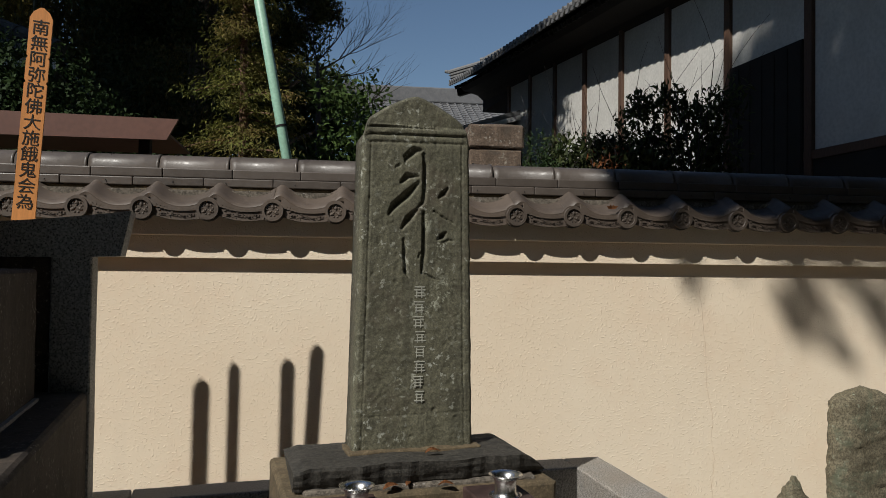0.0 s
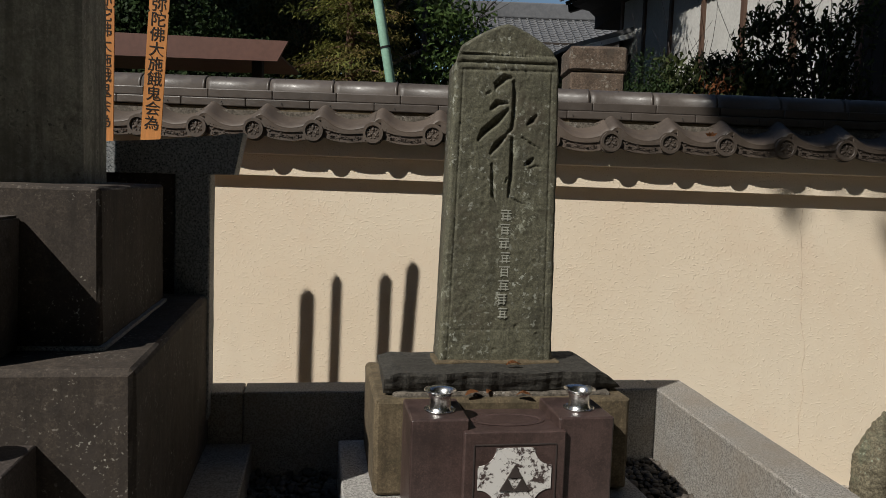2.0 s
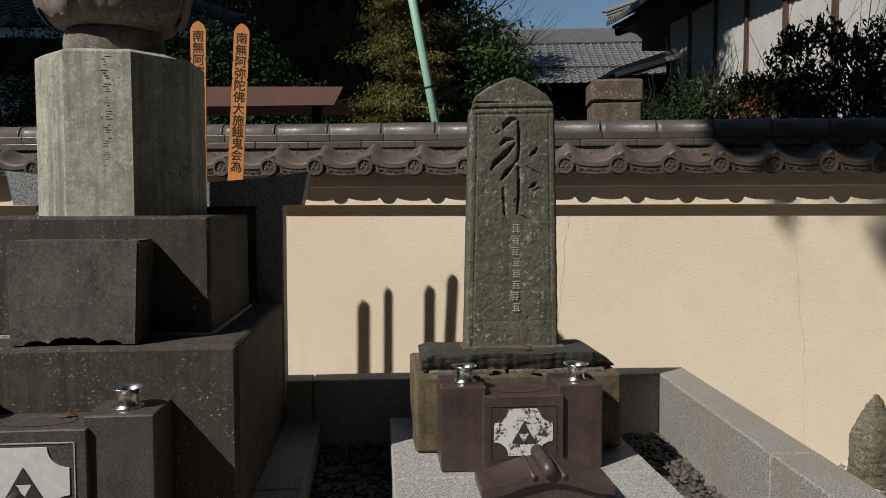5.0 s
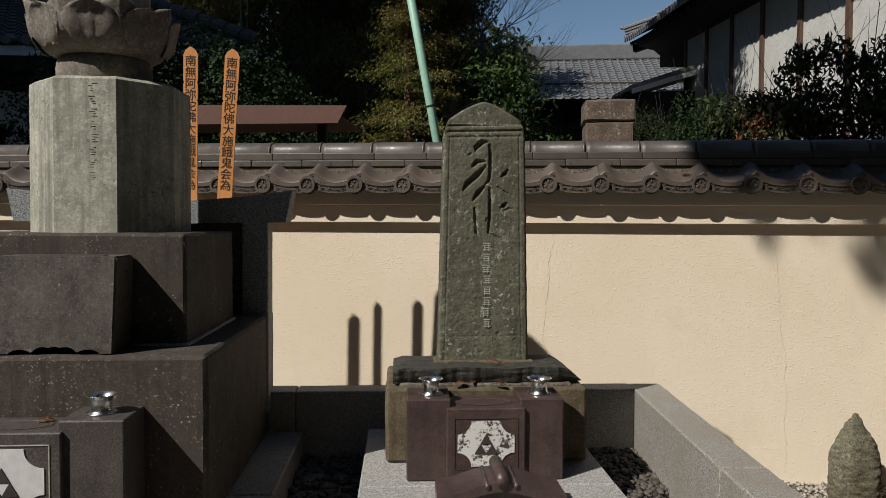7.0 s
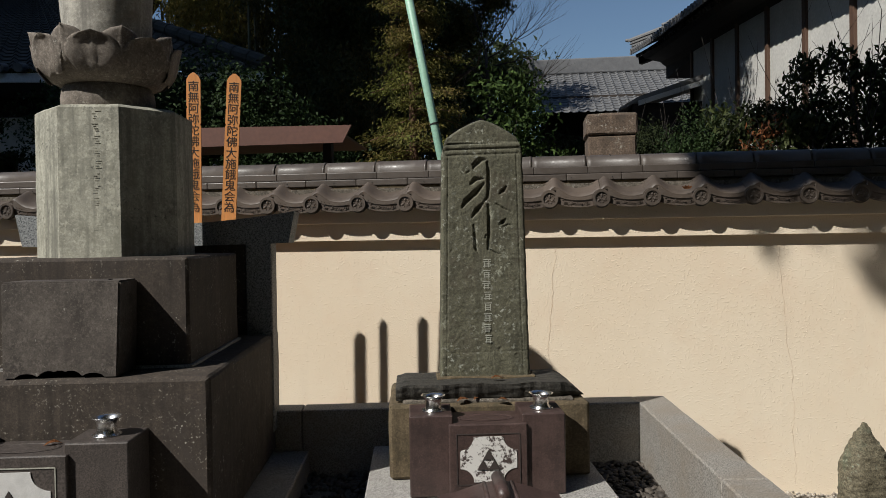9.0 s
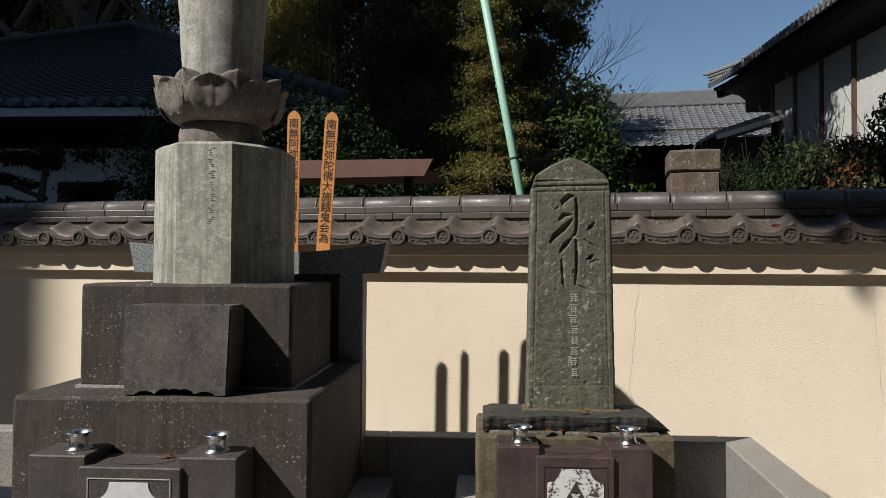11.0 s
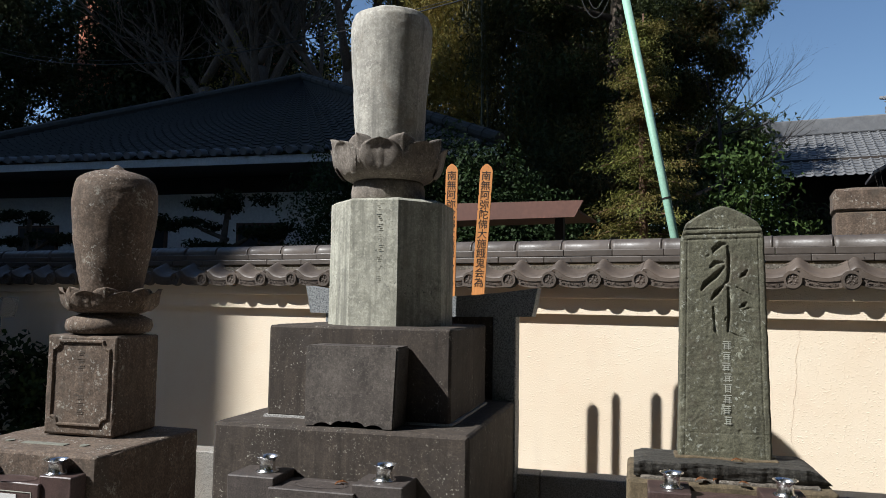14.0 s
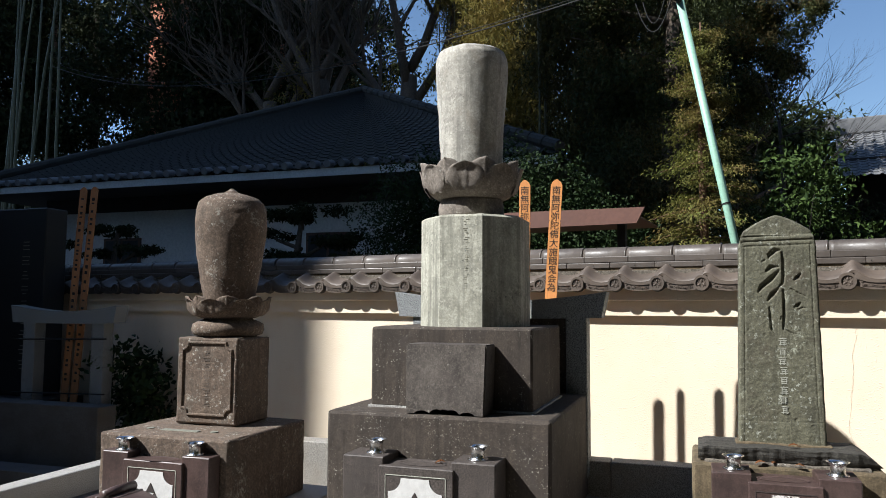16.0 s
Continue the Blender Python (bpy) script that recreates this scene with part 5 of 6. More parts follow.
def hip_course(du, dv, dz, length, rise, height, courses):
    """A stacked tile ridge running up the hip from the corner, with a stepped and upturned end."""
    base = part("hip_ridge", box(0, length, -0.10, 0.10, 0, height, 0.01), M_ROOF, hall, m=pose(EU + du, EV - dv, eave_z(EV) + dz, 0, -math.degrees(math.atan(rise)), -45))
    for q in range(courses):
        z = height * (q + 0.6) / courses
        part("ridge_course", box(-0.03 - 0.03 * q, length, -0.13, 0.13, z, z + 0.03, 0.006), M_ROOF, base)
    part("ridge_cap", tube([(-0.16, 0, height + 0.05), (0.10, 0, height + 0.03), (length, 0, height + 0.03)], [0.05, 0.075, 0.075], 10), M_ROOF, base)
    part("ridge_end_tile", tube([(-0.24, 0, height + 0.09), (-0.14, 0, height + 0.05)], [0.055, 0.06], 10), M_ROOF, base)


hip_course(0.04, 0.04, 0.13, 2.2, 0.13, 0.30, 3)
hip_course(1.05, 1.05, 0.47, 9.0, 0.34, 0.26, 3)
part("corner_beam_end", box(-0.1, 1.6, -0.09, 0.09, -0.42, -0.18, 0.01), M_SHADETIMBER, hall, m=pose(EU + 0.25, EV - 0.25, eave_z(EV), 0, -8, -45))

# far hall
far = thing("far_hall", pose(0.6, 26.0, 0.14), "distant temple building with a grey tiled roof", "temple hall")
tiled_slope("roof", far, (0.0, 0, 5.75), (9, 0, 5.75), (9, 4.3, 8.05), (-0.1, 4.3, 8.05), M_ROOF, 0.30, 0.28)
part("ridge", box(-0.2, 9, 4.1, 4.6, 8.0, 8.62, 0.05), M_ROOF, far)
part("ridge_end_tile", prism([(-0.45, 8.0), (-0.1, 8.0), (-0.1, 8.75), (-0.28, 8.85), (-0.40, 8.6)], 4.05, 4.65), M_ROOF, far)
# the boards' dark colour carries the shadow below this eave
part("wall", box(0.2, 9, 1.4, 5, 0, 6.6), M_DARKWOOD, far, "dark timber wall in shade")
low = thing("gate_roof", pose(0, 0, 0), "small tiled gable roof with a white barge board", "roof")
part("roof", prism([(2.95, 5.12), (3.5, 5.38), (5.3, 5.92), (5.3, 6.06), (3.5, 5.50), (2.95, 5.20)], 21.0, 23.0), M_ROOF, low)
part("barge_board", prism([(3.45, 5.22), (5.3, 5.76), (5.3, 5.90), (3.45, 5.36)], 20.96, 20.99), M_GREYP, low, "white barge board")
part("wall", box(3.3, 5.3, 21.1, 23, 0.1, 5.3), M_SHADETIMBER, low)

# unseen tall blocks, added behind the viewer and westward to shade the west part
for x0, x1, y0, y1, h in ((-70, -20.1, -26, -14, 26.2), (-31, -24.6, -25.95, -14.05, 44), (-45.9, -30.95, -25.9, -14.1, 52), (-95, -45.85, -25.8, -14.2, 66)):
    t = thing("west_shade_block", pose(0, 0, 0), "unseen tall plastered block added to shade the west part", "building")
    part("wall", prism([(x0, y1), (x1, y1), (x1 - 0.99 * (y1 - y0), y0), (x0 - 5, y0)], 0.1, h, None, "z"), M_WHITE, t)

# ---- plants ----
def leaf_mesh(name, centres, normals, along, length, width, mat, rng, bend=0.25):
    """Many small pointed leaves: each a bent four-triangle blade."""
    n = len(centres)
    along = along / np.maximum(np.linalg.norm(along, axis=1, keepdims=True), 1e-6)
    side = np.cross(along, normals)
    side /= np.maximum(np.linalg.norm(side, axis=1, keepdims=True), 1e-6)
    up = np.cross(side, along)
    ln = (length * rng.uniform(0.6, 1.25, (n, 1)))
    wd = (width * rng.uniform(0.7, 1.2, (n, 1)))
    base, tip = centres - along * ln * 0.5, centres + along * ln * 0.5 - up * ln * bend
    mid = centres + up * ln * 0.06
    pts = np.stack([base, mid + side * wd * 0.5, tip, mid - side * wd * 0.5], 1).reshape(-1, 3)
    me = bpy.data.meshes.new(name)
    me.vertices.add(4 * n)
    me.vertices.foreach_set("co", pts.ravel())
    me.loops.add(4 * n)
    me.loops.foreach_set("vertex_index", np.arange(4 * n))
    me.polygons.add(n)
    me.polygons.foreach_set("loop_start", np.arange(0, 4 * n, 4))
    me.polygons.foreach_set("loop_total", np.full(n, 4))
    me.update(calc_edges=True)
    me.materials.append(mat)
    return me


def clumps(rng, blobs, per, spread=0.75):
    """Points in a shell round each blob (x, y, z, r, squash), with outward normals."""
    cs, ns = [], []
    for x, y, z, r, sq in blobs:
        k = max(8, int(per * r ** 2))
        d = rng.normal(size=(k, 3))
        d /= np.linalg.norm(d, axis=1, keepdims=True)
        rad = r * (1 - spread * rng.random((k, 1)) ** 2.0)
        rad *= 1 + 0.25 * np.sin(7 * d[:, :1] + x * 9) * np.cos(6 * d[:, 1:2] + z * 5)
        cs.append(np.array([x, y, z]) + d * rad * np.array([1, 1, sq]))
        ns.append(d + rng.normal(scale=0.55, size=(k, 3)) + np.array([0, 0, 0.35]))
    return np.concatenate(cs), np.concatenate(ns)


def leafy(name, root, blobs, per, length, width, mat, seed, droop=0.5, part_name="crown"):
    rng = np.random.default_rng(seed)
    c, nrm = clumps(rng, blobs, per)
    nrm /= np.linalg.norm(nrm, axis=1, keepdims=True)
    along = rng.normal(size=c.shape) + nrm * 0.4 + np.array([0, 0, -droop])
    return part(part_name, leaf_mesh(name, c, nrm, along, length, width, mat, rng), None, root)


def branches(root, start, direction, length, radius, depth, rng, mat, name="limb", spread=0.6, up=0.15, own=None, tips=None):
    """A branching system as one mesh; returns the tips."""
    first = own is None
    own = bmesh.new() if first else own
    tips = [] if tips is None else tips
    p, d = Vector(start), Vector(direction).normalized()
    pts, rad = [p.copy()], [radius]
    n = 5 if depth > 1 else 3
    for i in range(n):
        d = (d + Vector((rng.uniform(-1, 1), rng.uniform(-1, 1), rng.uniform(-0.6, 1) + up)) * 0.16).normalized()
        p = p + d * length / n
        pts.append(p.copy())
        rad.append(radius * (1 - 0.55 * (i + 1) / n))
        if depth > 0 and i >= 1:
            for _ in range(2 if depth > 1 else 1):
                side = (d + Vector((rng.uniform(-1, 1), rng.uniform(-1, 1), rng.uniform(-0.4, 0.9))) * spread * 1.6).normalized()
                branches(root, p, side, length * rng.uniform(0.45, 0.7), radius * 0.5 * (1 - 0.5 * i / n), depth - 1, rng, mat, name, spread, up, own, tips)
    tube(pts, rad, 7 if radius > 0.03 else 4, own)
    tips.append(p.copy())
    if first:
        part(name, own, mat, root, smooth=True)
    return tips


L_CEDAR = leaf_mat("cedar_spray", (0.038, 0.055, 0.015), (0.21, 0.22, 0.055), 0.25, 0.6, (0.15, 0.10, 0.035))
L_DARK = leaf_mat("dark_evergreen", (0.020, 0.030, 0.012), (0.070, 0.085, 0.028), 0.2, 0.45)
L_OLIVE = leaf_mat("olive_evergreen", (0.028, 0.036, 0.012), (0.095, 0.092, 0.030), 0.25, 0.5, (0.12, 0.085, 0.032))
L_CAMELLIA = leaf_mat("glossy_camellia", (0.022, 0.042, 0.012), (0.075, 0.12, 0.030), 0.12, 0.6)
L_BAMBOO = leaf_mat("bamboo_leaf", (0.06, 0.065, 0.015), (0.24, 0.20, 0.05), 0.35, 0.5, (0.22, 0.15, 0.04))
L_HEDGE = leaf_mat("clipped_hedge", (0.015, 0.028, 0.010), (0.036, 0.062, 0.019), 0.15, 0.5)
# darker copy of the evergreen leaf, with deep shade put into its colour
L_SHADE = leaf_mat("shade_dark_evergreen", (0.012, 0.018, 0.008), (0.038, 0.048, 0.018), 0.1, 0.7)
L_REDDISH = leaf_mat("reddish_leaf", (0.10, 0.035, 0.015), (0.22, 0.09, 0.035), 0.2, 0.45)

M_CULM = plain("bamboo_culm", (0.085, 0.085, 0.04), 0.5, 0, 0.3, 6, 0.0)
pr = random.Random(77)

# conifer beyond the wall, with drooping sprays
cedar = thing("conifer", pose(-0.90, 8.0, 0.14), "slim conifer with reddish trunk and yellow-green drooping sprays", "tree")
part("trunk", tube([(0.02, 0, 0), (0.0, 0.0, 2.0), (-0.02, 0, 3.6), (0, 0, 5.0)], [0.085, 0.06, 0.035, 0.008], 10), M_BARKRED, cedar, smooth=True)
rng = np.random.default_rng(21)
own = bmesh.new()
C_, N_, A_ = [], [], []
for i in range(78):
    z = 1.5 + 3.4 * (i / 78)
    a = pr.uniform(0, 2 * math.pi)
    reach = (0.16 + 0.72 * (1 - (z - 1.5) / 3.5)) * pr.uniform(0.45, 1.25)
    p0 = Vector((0, 0, z))
    d = Vector((math.cos(a), math.sin(a), 0.05))
    pts = [p0 + d * reach * s + Vector((0, 0, -0.20 * reach * s * s)) for s in (0, 0.35, 0.7, 1.0)]
    tube(pts, [0.016, 0.011, 0.007, 0.003], 5, own)
    for s in np.linspace(0.25, 1.05, 11):
        c = p0 + d * reach * float(s) + Vector((0, 0, -0.20 * reach * float(s) ** 2))
        k = 24
        off = rng.normal(size=(k, 3)) * np.array([0.085, 0.085, 0.030]) * (0.7 + 0.6 * (1 - abs(float(s) - 0.6)))
        C_.append(np.array(c) + off)
        N_.append(rng.normal(scale=0.35, size=(k, 3)) + np.array([0, 0, 1.0]))
        A_.append(np.array(d) * 1.0 + rng.normal(scale=0.75, size=(k, 3)) * np.array([1, 1, 0.35]) + np.array([0, 0, -0.35]))
tagged(part("limb", own, M_BARKRED, cedar), kind="stuff")
N_ = np.concatenate(N_)
part("sprays", leaf_mesh("sprays", np.concatenate(C_), N_ / np.linalg.norm(N_, axis=1, keepdims=True), np.concatenate(A_), 0.062, 0.017, L_CEDAR, rng), None, cedar)

# camellia
cam_t = thing("camellia", pose(0.22, 8.3, 0.14), "glossy dark-green camellia bush catching the sun", "bush")
tips = branches(cam_t, (0, 0, 0), (0.05, 0, 1), 1.6, 0.05, 2, random.Random(3), M_TWIG, "stem", 0.5, 0.3)
for o in cam_t.children:
    o["kind"] = "stuff"
mound = []
for _ in range(46):
    x, z = pr.uniform(-0.62, 0.62), pr.uniform(1.6, 3.25)
    if abs(x + 0.02) < 0.66 - 0.36 * max(0, z - 2.2):
        mound.append((x, pr.uniform(-0.5, 0.5), z, pr.uniform(0.18, 0.30), 0.9))
leafy("camellia", cam_t, mound + [(-0.05, 0, 3.22, 0.2, 1.0)], 1500, 0.080, 0.036, L_CAMELLIA, 31, 0.4)

# bare tree
bare = thing("bare_tree", pose(-0.55, 12.0, 0.14), "leafless small tree with fine dark twigs", "tree")
br = random.Random(12)
part("trunk", tube([(0.2, 0, 0), (0.3, 0, 2.5), (0.29, 0, 4.2), (0.26, 0, 4.6)], [0.10, 0.06, 0.035, 0.025], 8), M_TWIG, bare, smooth=True)
for x, z, d, ln, depth in ((0.27, 4.45, (1, 0.1, 0.42), 0.95, 3), (0.26, 4.6, (0.75, -0.2, 0.75), 0.75, 2), (0.26, 4.6, (-0.35, 0, 0.95), 0.65, 2), (0.28, 4.3, (1, -0.1, 0.12), 0.75, 2), (0.29, 4.1, (-0.8, 0, 0.5), 0.55, 2), (0.7, 3.6, (0.9, 0, 0.55), 0.9, 2)):
    branches(bare, (x, 0, z), d, ln, 0.015, depth, br, M_TWIG, "limb", 0.42, 0.12)
branches(bare, (0.29, 0, 2.6), (0.5, 0, 0.9), 1.2, 0.02, 1, br, M_TWIG, "limb", 0.4, 0.1)

# large evergreen behind the pole
big = thing("evergreen_tree", pose(-2.6, 14.5, 0.14), "large dark evergreen tree with an uneven crown", "tree")
part("trunk", tube([(0, 0, 0), (0.1, 0, 4), (0.2, 0.1, 8), (0.1, 0, 12)], [0.32, 0.26, 0.18, 0.06], 10), M_BARK, big, smooth=True)
tips = []
for k in range(9):
    a = 0.7 * k
    tips += branches(big, (0.1, 0, 3.0 + 0.9 * k), (math.cos(a), math.sin(a) * 0.6, 0.45), 2.4 - 0.12 * k, 0.075, 1, random.Random(40 + k), M_BARK, "limb", 0.5, 0.15)
blobs = [(pr.uniform(-1.7, 1.6), pr.uniform(-1.0, 1.0), pr.uniform(2.0, 11.8), pr.uniform(0.45, 0.8), 0.85) for _ in range(105)]
blobs += [(2.1 + 0.35 * pr.uniform(-1, 1), 0, 5.7 + 0.3 * pr.uniform(-1, 1), 0.40, 0.8) for _ in range(3)]
blobs += [(2.2 + 0.8 * i / 5 + pr.uniform(-0.2, 0.2), pr.uniform(-0.4, 0.4), 6.1 + 1.1 * i / 5, 0.34, 0.8) for i in range(6)]
blobs += [(1.6 + pr.uniform(-0.3, 0.5), 0.2, pr.uniform(6.2, 9.5), 0.55, 0.85) for _ in range(8)]
leafy("evergreen", big, blobs, 1700, 0.12, 0.036, L_DARK, 33, 0.7)
# lighter leaves shifted forward and up: sunlight put into the leaf colour
leafy("evergreen", big, [(x + 0.15, y - 0.35, z + 0.15, r * 0.9, s) for x, y, z, r, s in blobs[::2]], 1100, 0.11, 0.030, L_OLIVE, 34, 0.7, "sunlit_crown")

# unseen crown above the tree, added to shade the hall's far end
top = random.Random(9)
leafy("evergreen", big, [(top.uniform(-0.5, 4.3), top.uniform(-1.2, 1.2), top.uniform(10.2, 15.5), top.uniform(0.55, 0.9), 0.85) for _ in range(95)], 420, 0.22, 0.085, L_DARK, 37, 0.6, "shading_crown")
lobes = []
for x, z, r, k in ((2.68, 7.33, 0.42, 7), (2.42, 6.12, 0.34, 6), (2.18, 7.00, 0.42, 6), (2.0, 6.42, 0.42, 7), (1.75, 7.2, 0.5, 6), (1.40, 8.1, 0.45, 5), (2.04, 5.8, 0.25, 3), (1.6, 5.6, 0.5, 6), (1.3, 6.6, 0.5, 6), (1.2, 4.6, 0.5, 6)):
    lobes += [(x + pr.uniform(-0.6, 0.6) * r, pr.uniform(-0.4, 0.4), z + pr.uniform(-0.6, 0.6) * r, r * 0.55, 0.8) for _ in range(k)]
leafy("evergreen", big, lobes, 3200, 0.11, 0.034, L_DARK, 35, 0.7, "side_crown")
# the side lobes get the same painted sunlight
leafy("evergreen", big, [(x + 0.05, y - 0.2, z + 0.08, r, s) for x, y, z, r, s in lobes], 1500, 0.10, 0.028, L_OLIVE, 36, 0.7, "side_sunlit_crown")

# bamboo and olive evergreens behind the house roof
for n, (x, y, w, hgt, seed) in enumerate(((-6.6, 19.5, 2.6, 13.5, 51), (-4.3, 17.5, 2.0, 12.5, 52), (-10.3, 23.0, 2.0, 13.5, 53))):
    grove = thing("bamboo_grove", pose(x, y, 0.14), "yellow-green bamboo grove with slender pale culms", "bamboo", kind="stuff")
    own = bmesh.new()
    rr = random.Random(seed)
    for k in range(16):
        bx, by = rr.uniform(-w, w), rr.uniform(-1.2, 1.2)
        tube([(bx, by, 0), (bx + rr.uniform(-0.2, 0.2), by, hgt * 0.55), (bx + rr.uniform(-0.8, 0.8), by - 0.3, hgt)], [0.045, 0.035, 0.010], 6, own)
    part("culms", own, M_CULM, grove)
    leafy("bamboo", grove, [(rr.uniform(-w, w), rr.uniform(-1.4, 1.2), rr.uniform(2.0, hgt), rr.uniform(0.5, 0.9), 1.1) for _ in range(120)], 800, 0.22, 0.042, L_BAMBOO if n != 1 else L_OLIVE, seed, 1.2, "leaves")

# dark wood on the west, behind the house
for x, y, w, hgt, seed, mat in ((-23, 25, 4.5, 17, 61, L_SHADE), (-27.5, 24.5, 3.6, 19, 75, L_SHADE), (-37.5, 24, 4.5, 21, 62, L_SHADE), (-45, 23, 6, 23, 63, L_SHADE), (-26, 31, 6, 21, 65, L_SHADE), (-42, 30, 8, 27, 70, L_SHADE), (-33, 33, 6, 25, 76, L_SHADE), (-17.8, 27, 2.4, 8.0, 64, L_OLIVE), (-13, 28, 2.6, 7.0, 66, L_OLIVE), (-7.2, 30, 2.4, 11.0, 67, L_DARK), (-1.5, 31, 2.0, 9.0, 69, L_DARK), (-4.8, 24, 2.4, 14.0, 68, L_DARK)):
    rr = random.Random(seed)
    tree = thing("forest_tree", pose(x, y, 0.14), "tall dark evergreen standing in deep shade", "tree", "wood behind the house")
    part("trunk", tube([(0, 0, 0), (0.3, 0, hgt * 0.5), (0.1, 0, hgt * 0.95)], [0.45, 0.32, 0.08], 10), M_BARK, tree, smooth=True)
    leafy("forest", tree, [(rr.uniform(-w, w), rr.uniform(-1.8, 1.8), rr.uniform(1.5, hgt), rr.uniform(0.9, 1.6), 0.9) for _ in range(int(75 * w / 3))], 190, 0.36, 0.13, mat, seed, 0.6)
brk = thing("brick_building", pose(-33.2, 27.5, 0.14), "red brick apartment building glimpsed between trees", "building")
part("wall", box(-0.7, 0.7, 0, 5, 0, 19), plain("red_brick", (0.45, 0.17, 0.09), 0.85, 0, 0.3, 30), brk)

part("wall", box(8.9, 10.2, 0, 5, 0, 18.6), bpy.data.materials["red_brick"], brk)
for x, y, w, hgt, seed in ((-18.3, 21.5, 0.9, 11.2, 131), (-15.7, 23.5, 1.0, 11.5, 132), (-12.4, 22.5, 1.2, 12.0, 133)):
    rr = random.Random(seed)
    b = thing("young_tree", pose(x, y, 0.14), "slender tree with thin yellow-lit leaves", "tree", "yellow-lit trees")
    part("trunk", tube([(0, 0, 0), (0.1, 0, hgt * 0.5), (0, 0, hgt)], [0.07, 0.05, 0.015], 6), M_TWIG, b)
    leafy("young", b, [(rr.uniform(-w, w), rr.uniform(-0.6, 0.6), rr.uniform(6.0, hgt), rr.uniform(0.25, 0.5), 1.0) for _ in range(34)], 260, 0.16, 0.05, L_BAMBOO, seed, 0.8)
culm_stand = thing("bamboo_stand", pose(-26.3, 16.0, 0.14), "leaning pale bamboo culms at the edge of the wood", "bamboo", kind="stuff")
own = bmesh.new()
for k in range(9):
    x, q = pr.uniform(-1.6, 2.2), pr.uniform(-0.6, 1.3)
    tube([(x - q, 0, 0), (x - 0.3 * q, 0, 6), (x + 0.4 * q, 0, 10.5), (x + 1.5 * q, 0, 15)], [0.07, 0.06, 0.05, 0.02], 6, own)
part("culms", own, M_CULM, culm_stand)

# big leafless trees with sky between
for x, y, lean, seed in ((-16.2, 21.0, -0.05, 71), (-13.6, 22.0, 0.02, 72), (-19.5, 22.5, -0.1, 73), (-11.0, 24.5, 0.1, 74)):
    rr = random.Random(seed)
    tree = thing("leafless_tree", pose(x, y, 0.14), "tall leafless tree with dark forking limbs", "tree", "leafless trees")
    part("trunk", tube([(0, 0, 0), (lean * 4, 0, 5), (lean * 10, 0, 10)], [0.50, 0.42, 0.30], 10), M_BARK, tree, smooth=True)
    for k in range(5):
        a = rr.uniform(0, 6.28)
        branches(tree, (lean * (7 + k), 0, 7.0 + 0.8 * k), (math.cos(a) * 0.8, math.sin(a) * 0.4, 0.9), 5.5, 0.19, 3, rr, M_BARK, "limb", 0.55, 0.15)

# clipped hedge and garden pines before the house
hedge = thing("clipped_hedge", pose(-4.2, 8.3, 0.14), "dense rounded clipped hedge in shade", "hedge")
leafy("hedge", hedge, [(-1.0, 0, 2.80, 0.85, 1.0), (-0.2, 0, 2.98, 0.85, 1.0), (0.5, 0, 3.02, 0.85, 1.0), (1.1, 0, 2.85, 0.80, 1.0), (1.65, 0.1, 2.35, 0.75, 1.0), (2.2, 0.3, 1.9, 0.7, 1.0), (-1.1, 0, 1.7, 0.95, 1.0), (0.0, 0, 1.7, 1.0, 1.0), (1.1, 0, 1.6, 1.0, 1.0)], 9000, 0.055, 0.032, L_HEDGE, 81, 0.2, "leaves")
for x, y, pads, seed in ((-6.9, 7.8, ((0, 3.05, 0.55), (-0.75, 2.75, 0.45), (0.55, 2.6, 0.45), (-0.3, 2.35, 0.55), (0.9, 2.3, 0.3)), 82), (-11.4, 8.0, ((0, 3.0, 0.45), (0.6, 2.6, 0.45), (-0.5, 2.6, 0.4)), 83), (-13.9, 8.0, ((0, 3.3, 0.5), (0.4, 2.8, 0.55)), 84)):
    pine = thing("garden_pine", pose(x, y, 0.14), "cloud-pruned garden evergreen before the white house", "tree", "garden pines")
    rr = random.Random(seed)
    part("trunk", tube([(0, 0, 0), (0.15, 0, 1.2), (-0.1, 0, 2.2), (0, 0, 2.9)], [0.10, 0.08, 0.06, 0.03], 8), M_BARK, pine, smooth=True)
    blobs = []
    for px, pz, r in pads:
        part("limb", tube([(0, 0, pz - 0.4), (px * 0.6, 0, pz - 0.25), (px, 0, pz - 0.1)], [0.04, 0.03, 0.015], 6), M_BARK, pine)
        blobs += [(px + rr.uniform(-r, r), rr.uniform(-0.3, 0.3), pz + rr.uniform(-0.06, 0.06) - 0.14, r * 0.42, 0.42) for _ in range(7)]
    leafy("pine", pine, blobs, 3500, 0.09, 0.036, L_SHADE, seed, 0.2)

# bushes before the hall
def shrub(x, y, top, w, mat, seed, ln, count, per, low=1.3):
    b = thing("shrub", pose(x, y, 0.14), "leafy evergreen shrub before the white hall wall", "shrub", "shrubs by the hall")
    branches(b, (0, 0, 0), (0, 0, 1), top * 0.62, 0.03, 2, random.Random(seed), M_TWIG, "stem", 0.45, 0.4)
    r = random.Random(seed + 500)
    blobs = []
    for _ in range(count):
        f = r.random()
        reach = w * (1 - 0.55 * f ** 2.5)
        blobs.append((r.uniform(-reach, reach), r.uniform(-0.3, 0.3), low + (top - 0.34 - low) * f, r.uniform(0.17, 0.30), 1))
    leafy("shrub", b, blobs, per, ln, ln * 0.34, mat, seed, 0.9)


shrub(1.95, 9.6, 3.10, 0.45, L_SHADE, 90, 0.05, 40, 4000)
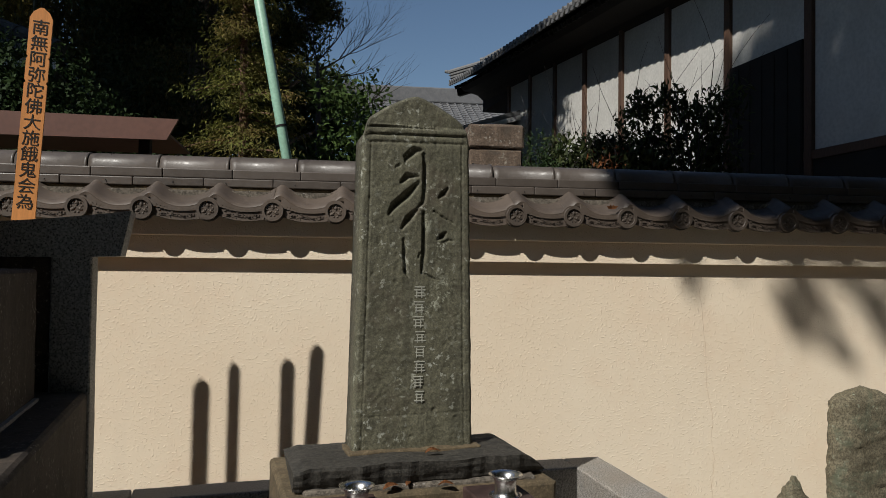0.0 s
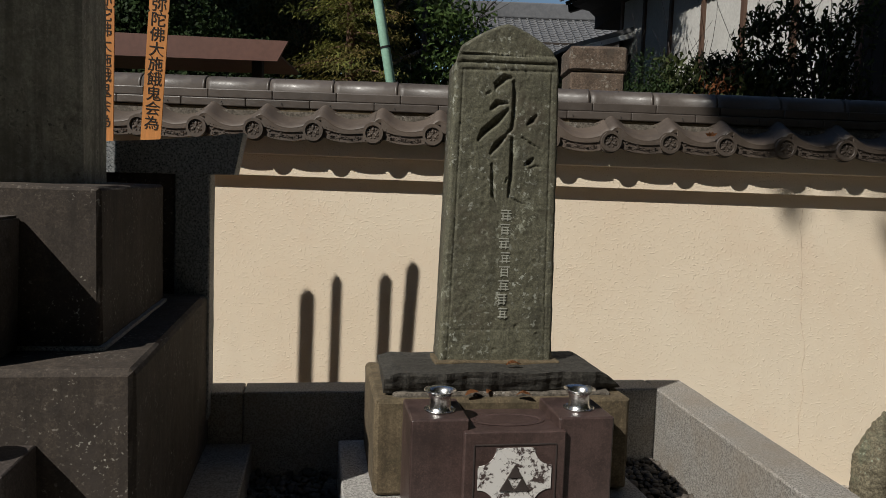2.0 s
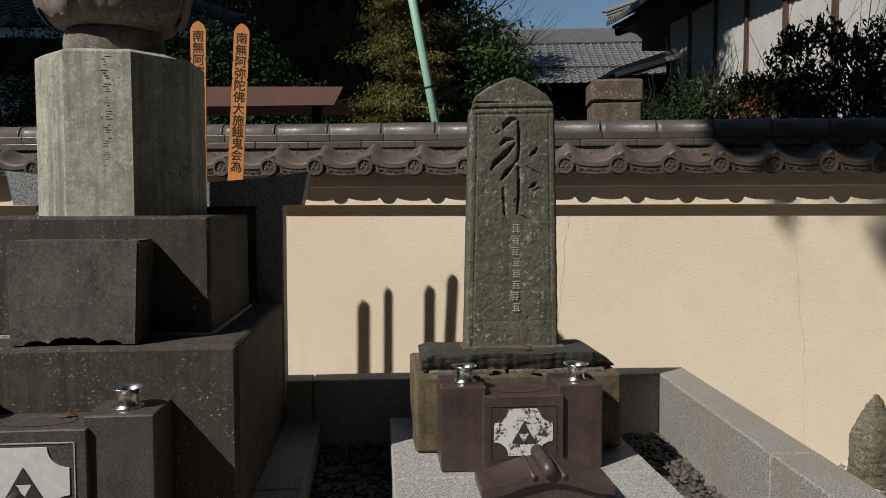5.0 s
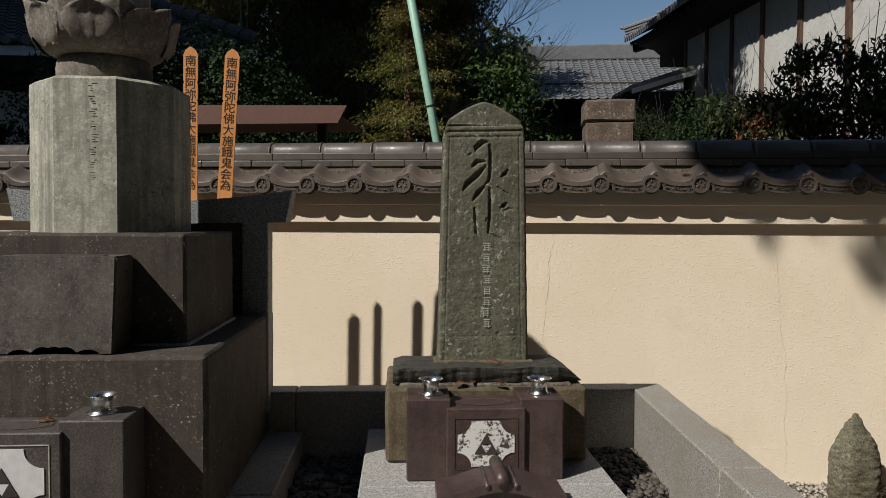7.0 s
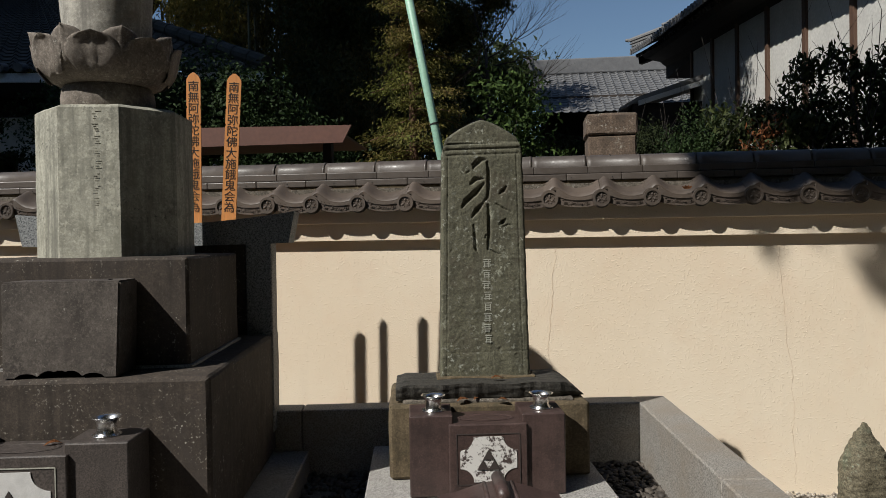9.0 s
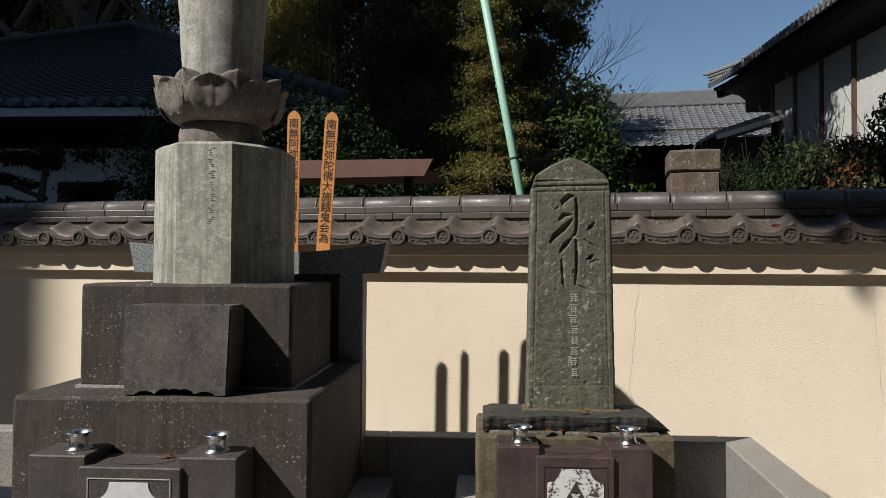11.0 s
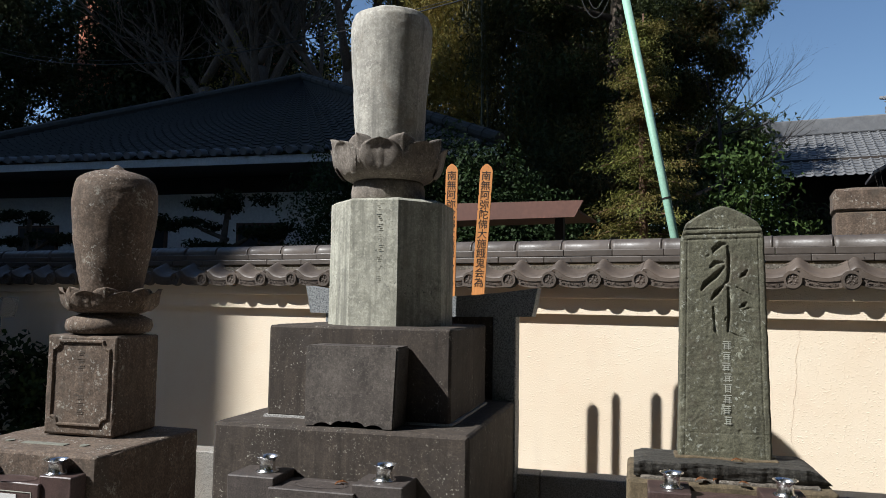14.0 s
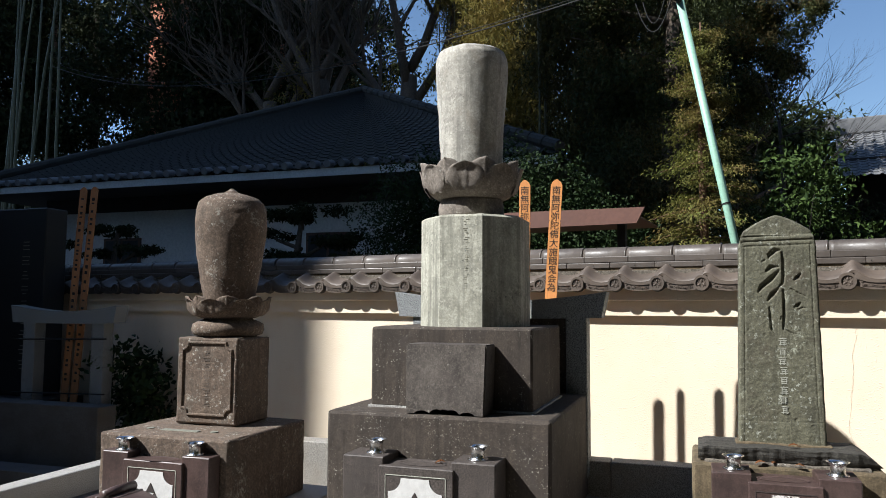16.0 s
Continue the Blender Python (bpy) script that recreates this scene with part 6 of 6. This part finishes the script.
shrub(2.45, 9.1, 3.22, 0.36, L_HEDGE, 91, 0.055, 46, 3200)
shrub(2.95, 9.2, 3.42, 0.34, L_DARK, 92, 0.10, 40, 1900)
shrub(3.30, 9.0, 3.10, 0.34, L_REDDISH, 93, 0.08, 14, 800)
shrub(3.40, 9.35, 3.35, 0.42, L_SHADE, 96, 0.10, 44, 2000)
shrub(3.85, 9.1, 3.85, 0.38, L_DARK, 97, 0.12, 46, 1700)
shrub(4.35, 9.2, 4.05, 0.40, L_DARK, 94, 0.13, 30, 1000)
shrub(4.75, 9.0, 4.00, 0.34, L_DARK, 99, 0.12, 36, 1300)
# added hedge, standing in for a dark building
backhedge = thing("clipped_hedge", pose(2.2, 16.5, 0.14), "dark hedge added in place of a far dark building", "hedge")
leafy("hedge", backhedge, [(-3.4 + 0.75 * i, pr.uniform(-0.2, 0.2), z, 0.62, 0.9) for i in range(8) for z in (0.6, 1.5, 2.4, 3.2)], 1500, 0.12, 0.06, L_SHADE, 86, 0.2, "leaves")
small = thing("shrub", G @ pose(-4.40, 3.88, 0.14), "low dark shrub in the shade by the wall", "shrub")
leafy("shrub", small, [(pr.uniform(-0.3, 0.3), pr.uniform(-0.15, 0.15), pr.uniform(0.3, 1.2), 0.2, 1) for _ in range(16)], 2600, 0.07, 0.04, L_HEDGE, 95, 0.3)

# added hedge that closes the bright sky gap under the distant hall
farhedge = thing("clipped_hedge", pose(3, 24.0, 0.14), "dark tall hedge added to close the gap before the distant hall", "hedge")
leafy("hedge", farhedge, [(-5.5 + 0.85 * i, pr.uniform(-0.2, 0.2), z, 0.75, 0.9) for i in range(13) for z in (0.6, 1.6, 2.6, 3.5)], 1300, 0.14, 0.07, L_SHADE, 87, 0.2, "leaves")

for plant, x0, x1 in ((hedge, -1.2, 2.0), (backhedge, -3.2, 1.8), (farhedge, -5.2, 4.6)):
    r = random.Random(7)
    for k in range(5):
        x = x0 + (x1 - x0) * k / 4
        part("stem", tube([(x, 0, 0), (x + r.uniform(-0.1, 0.1), 0.05, 0.9), (x + r.uniform(-0.2, 0.2), 0, 1.9)], [0.05, 0.04, 0.02], 7), M_TWIG, plant)

# unseen tall tree behind the viewer; its crown shades the wall's east end
shade = thing("shade_tree", pose(3.5, -4.5, 0.14), "unseen tall evergreen tree, its leafy crown spread to block sun and sky", "tree")
part("trunk", tube([(0, 0, 0), (-0.5, 0.3, 8), (-4, 0.8, 15)], [0.35, 0.25, 0.10], 10), M_BARK, shade, smooth=True)
rr = random.Random(101)
blobs = []
for _ in range(260):
    z = rr.uniform(10.1, 21.8)
    lo = -5.1 - 0.42 * (z - 10.35)
    x = rr.uniform(lo + 0.5, lo + 8)
    q = rr.uniform(-1.6, 1.6)
    blobs.append((x - 3.5 + 0.97 * q, 1.5 + q, z - 0.14 + 0.80 - 1.32 * q, rr.uniform(0.5, 0.85), 0.8))
# more unseen crown overhead and southward, added only to hold back skylight
blobs += [(rr.uniform(-3.2, 6.5) - 3.5, rr.uniform(-2.2, 1.2) + 4.5, rr.uniform(10.0, 13.0), rr.uniform(0.7, 1.1), 0.7) for _ in range(120)]
blobs += [(rr.uniform(0.2, 8.5) - 3.5, rr.uniform(-9.5, -3.0) + 4.5, rr.uniform(12.2, 15.5), rr.uniform(0.8, 1.2), 0.7) for _ in range(150)]
for i in range(44):
    q, x, z = rr.uniform(-1.2, 1.2), 1.42 + 0.05 * i + rr.uniform(-0.05, 0.05), rr.uniform(1.96, 2.28)
    blobs.append((x - 6.2 - 3.5 + 0.97 * q, 1.5 + q, z + 8.45 - 0.14 - 1.32 * q, 0.28, 0.8))
leafy("shade", shade, blobs, 480, 0.26, 0.13, L_DARK, 102, 0.5)
# small unseen clumps, aimed so that their shadows dapple the wall
leafy("shade", shade, [(x - 9.7, 1.5, z + 8.31, r, 0.8) for x, z, r in ((2.25, 1.45, 0.10), (2.29, 1.30, 0.08), (2.41, 1.37, 0.06), (2.66, 1.46, 0.11), (2.73, 1.30, 0.10), (2.50, 1.22, 0.06), (2.85, 1.40, 0.12))], 2600, 0.10, 0.045, L_DARK, 103, 0.5, "hanging_twig_leaves")
# unseen hedges and wood, added behind and beside the viewer to cut skylight
for x, y, w, hgt, seed in ((-9, -9, 6, 6.0, 111), (2, -10, 6, 12, 112), (9, -7, 4, 15, 113), (15, -2, 4, 16, 117), (8.2, -4.8, 1.7, 14, 119), (8.6, -1.6, 1.7, 14, 120), (-6.5, -13.5, 4, 14, 121), (2, -16, 8, 18, 118), (14, 3, 3, 6, 114), (-13, -3, 3, 5.5, 115), (-14, 3, 2.5, 5, 116), (-9.2, -0.8, 1.5, 3.0, 122), (-8.6, -4.4, 1.5, 3.4, 123), (5.2, -1.0, 1.6, 11, 124), (4.5, -5.2, 3.0, 12, 125), (5.6, 0.5, 1.2, 8, 127)):
    rr = random.Random(seed)
    tree = thing("sky_block_hedge", pose(x, y, 0.14), "unseen tall dark evergreen hedge added to block skylight round the graveyard", "hedge", "hedges round the graveyard")
    leafy("sky_block_hedge", tree, [(rr.uniform(-w, w), rr.uniform(-1.5, 1.5), rr.uniform(0.5, hgt), rr.uniform(0.8, 1.2), 0.9) for _ in range(90)], 170 if seed < 124 else 330, 0.35, 0.16, L_DARK, seed, 0.3, "leaves")

# cables
wires = thing("overhead_cable", pose(0, 0, 0), "black overhead cables running to the pole", "cable")
def sag(a, b, drop, n=18):
    a, b = Vector(a), Vector(b)
    return [a.lerp(b, i / n) - Vector((0, 0, 4 * drop * (i / n) * (1 - i / n))) for i in range(n + 1)]
part("cable", tube(sag((-0.93, 5.66, 4.82), (-18, 11, 8.0), 0.8, 40), 0.008, 6), M_CABLE, wires)
part("cable", tube(sag((-0.90, 5.70, 4.87), (-18, 11.1, 8.1), 0.78, 40), 0.004, 6), M_CABLE, wires)
part("loose_wire", tube(sag((-0.80, 5.7, 4.60), (-1.15, 5.7, 4.58), 0.32), 0.005, 5), M_CABLE, wires)
part("loose_wire", tube(sag((-0.86, 5.68, 4.60), (-1.08, 5.7, 4.58), 0.24), 0.005, 5), M_CABLE, wires)

# fallen leaf on the coping
lf = bmesh.new()
for a in (-0.9, -0.35, 0.2, 0.8):
    d = Vector((math.sin(a), -0.25, math.cos(a) * 0.6))
    s = d.cross(Vector((0, 1, 0))).normalized() * 0.007
    p = [lf.verts.new(q) for q in (Vector((0, 0, 0)), d * 0.018 + s, d * 0.036, d * 0.018 - s)]
    lf.faces.new(p)
bmesh.ops.solidify(lf, geom=lf.faces[:], thickness=0.0012)
tagged(part("fallen_leaf", lf, M_DRYLEAF, m=pose(1.30, 3.30, 1.797)), "curled dry red maple leaf lying on the coping tiles", "leaf")
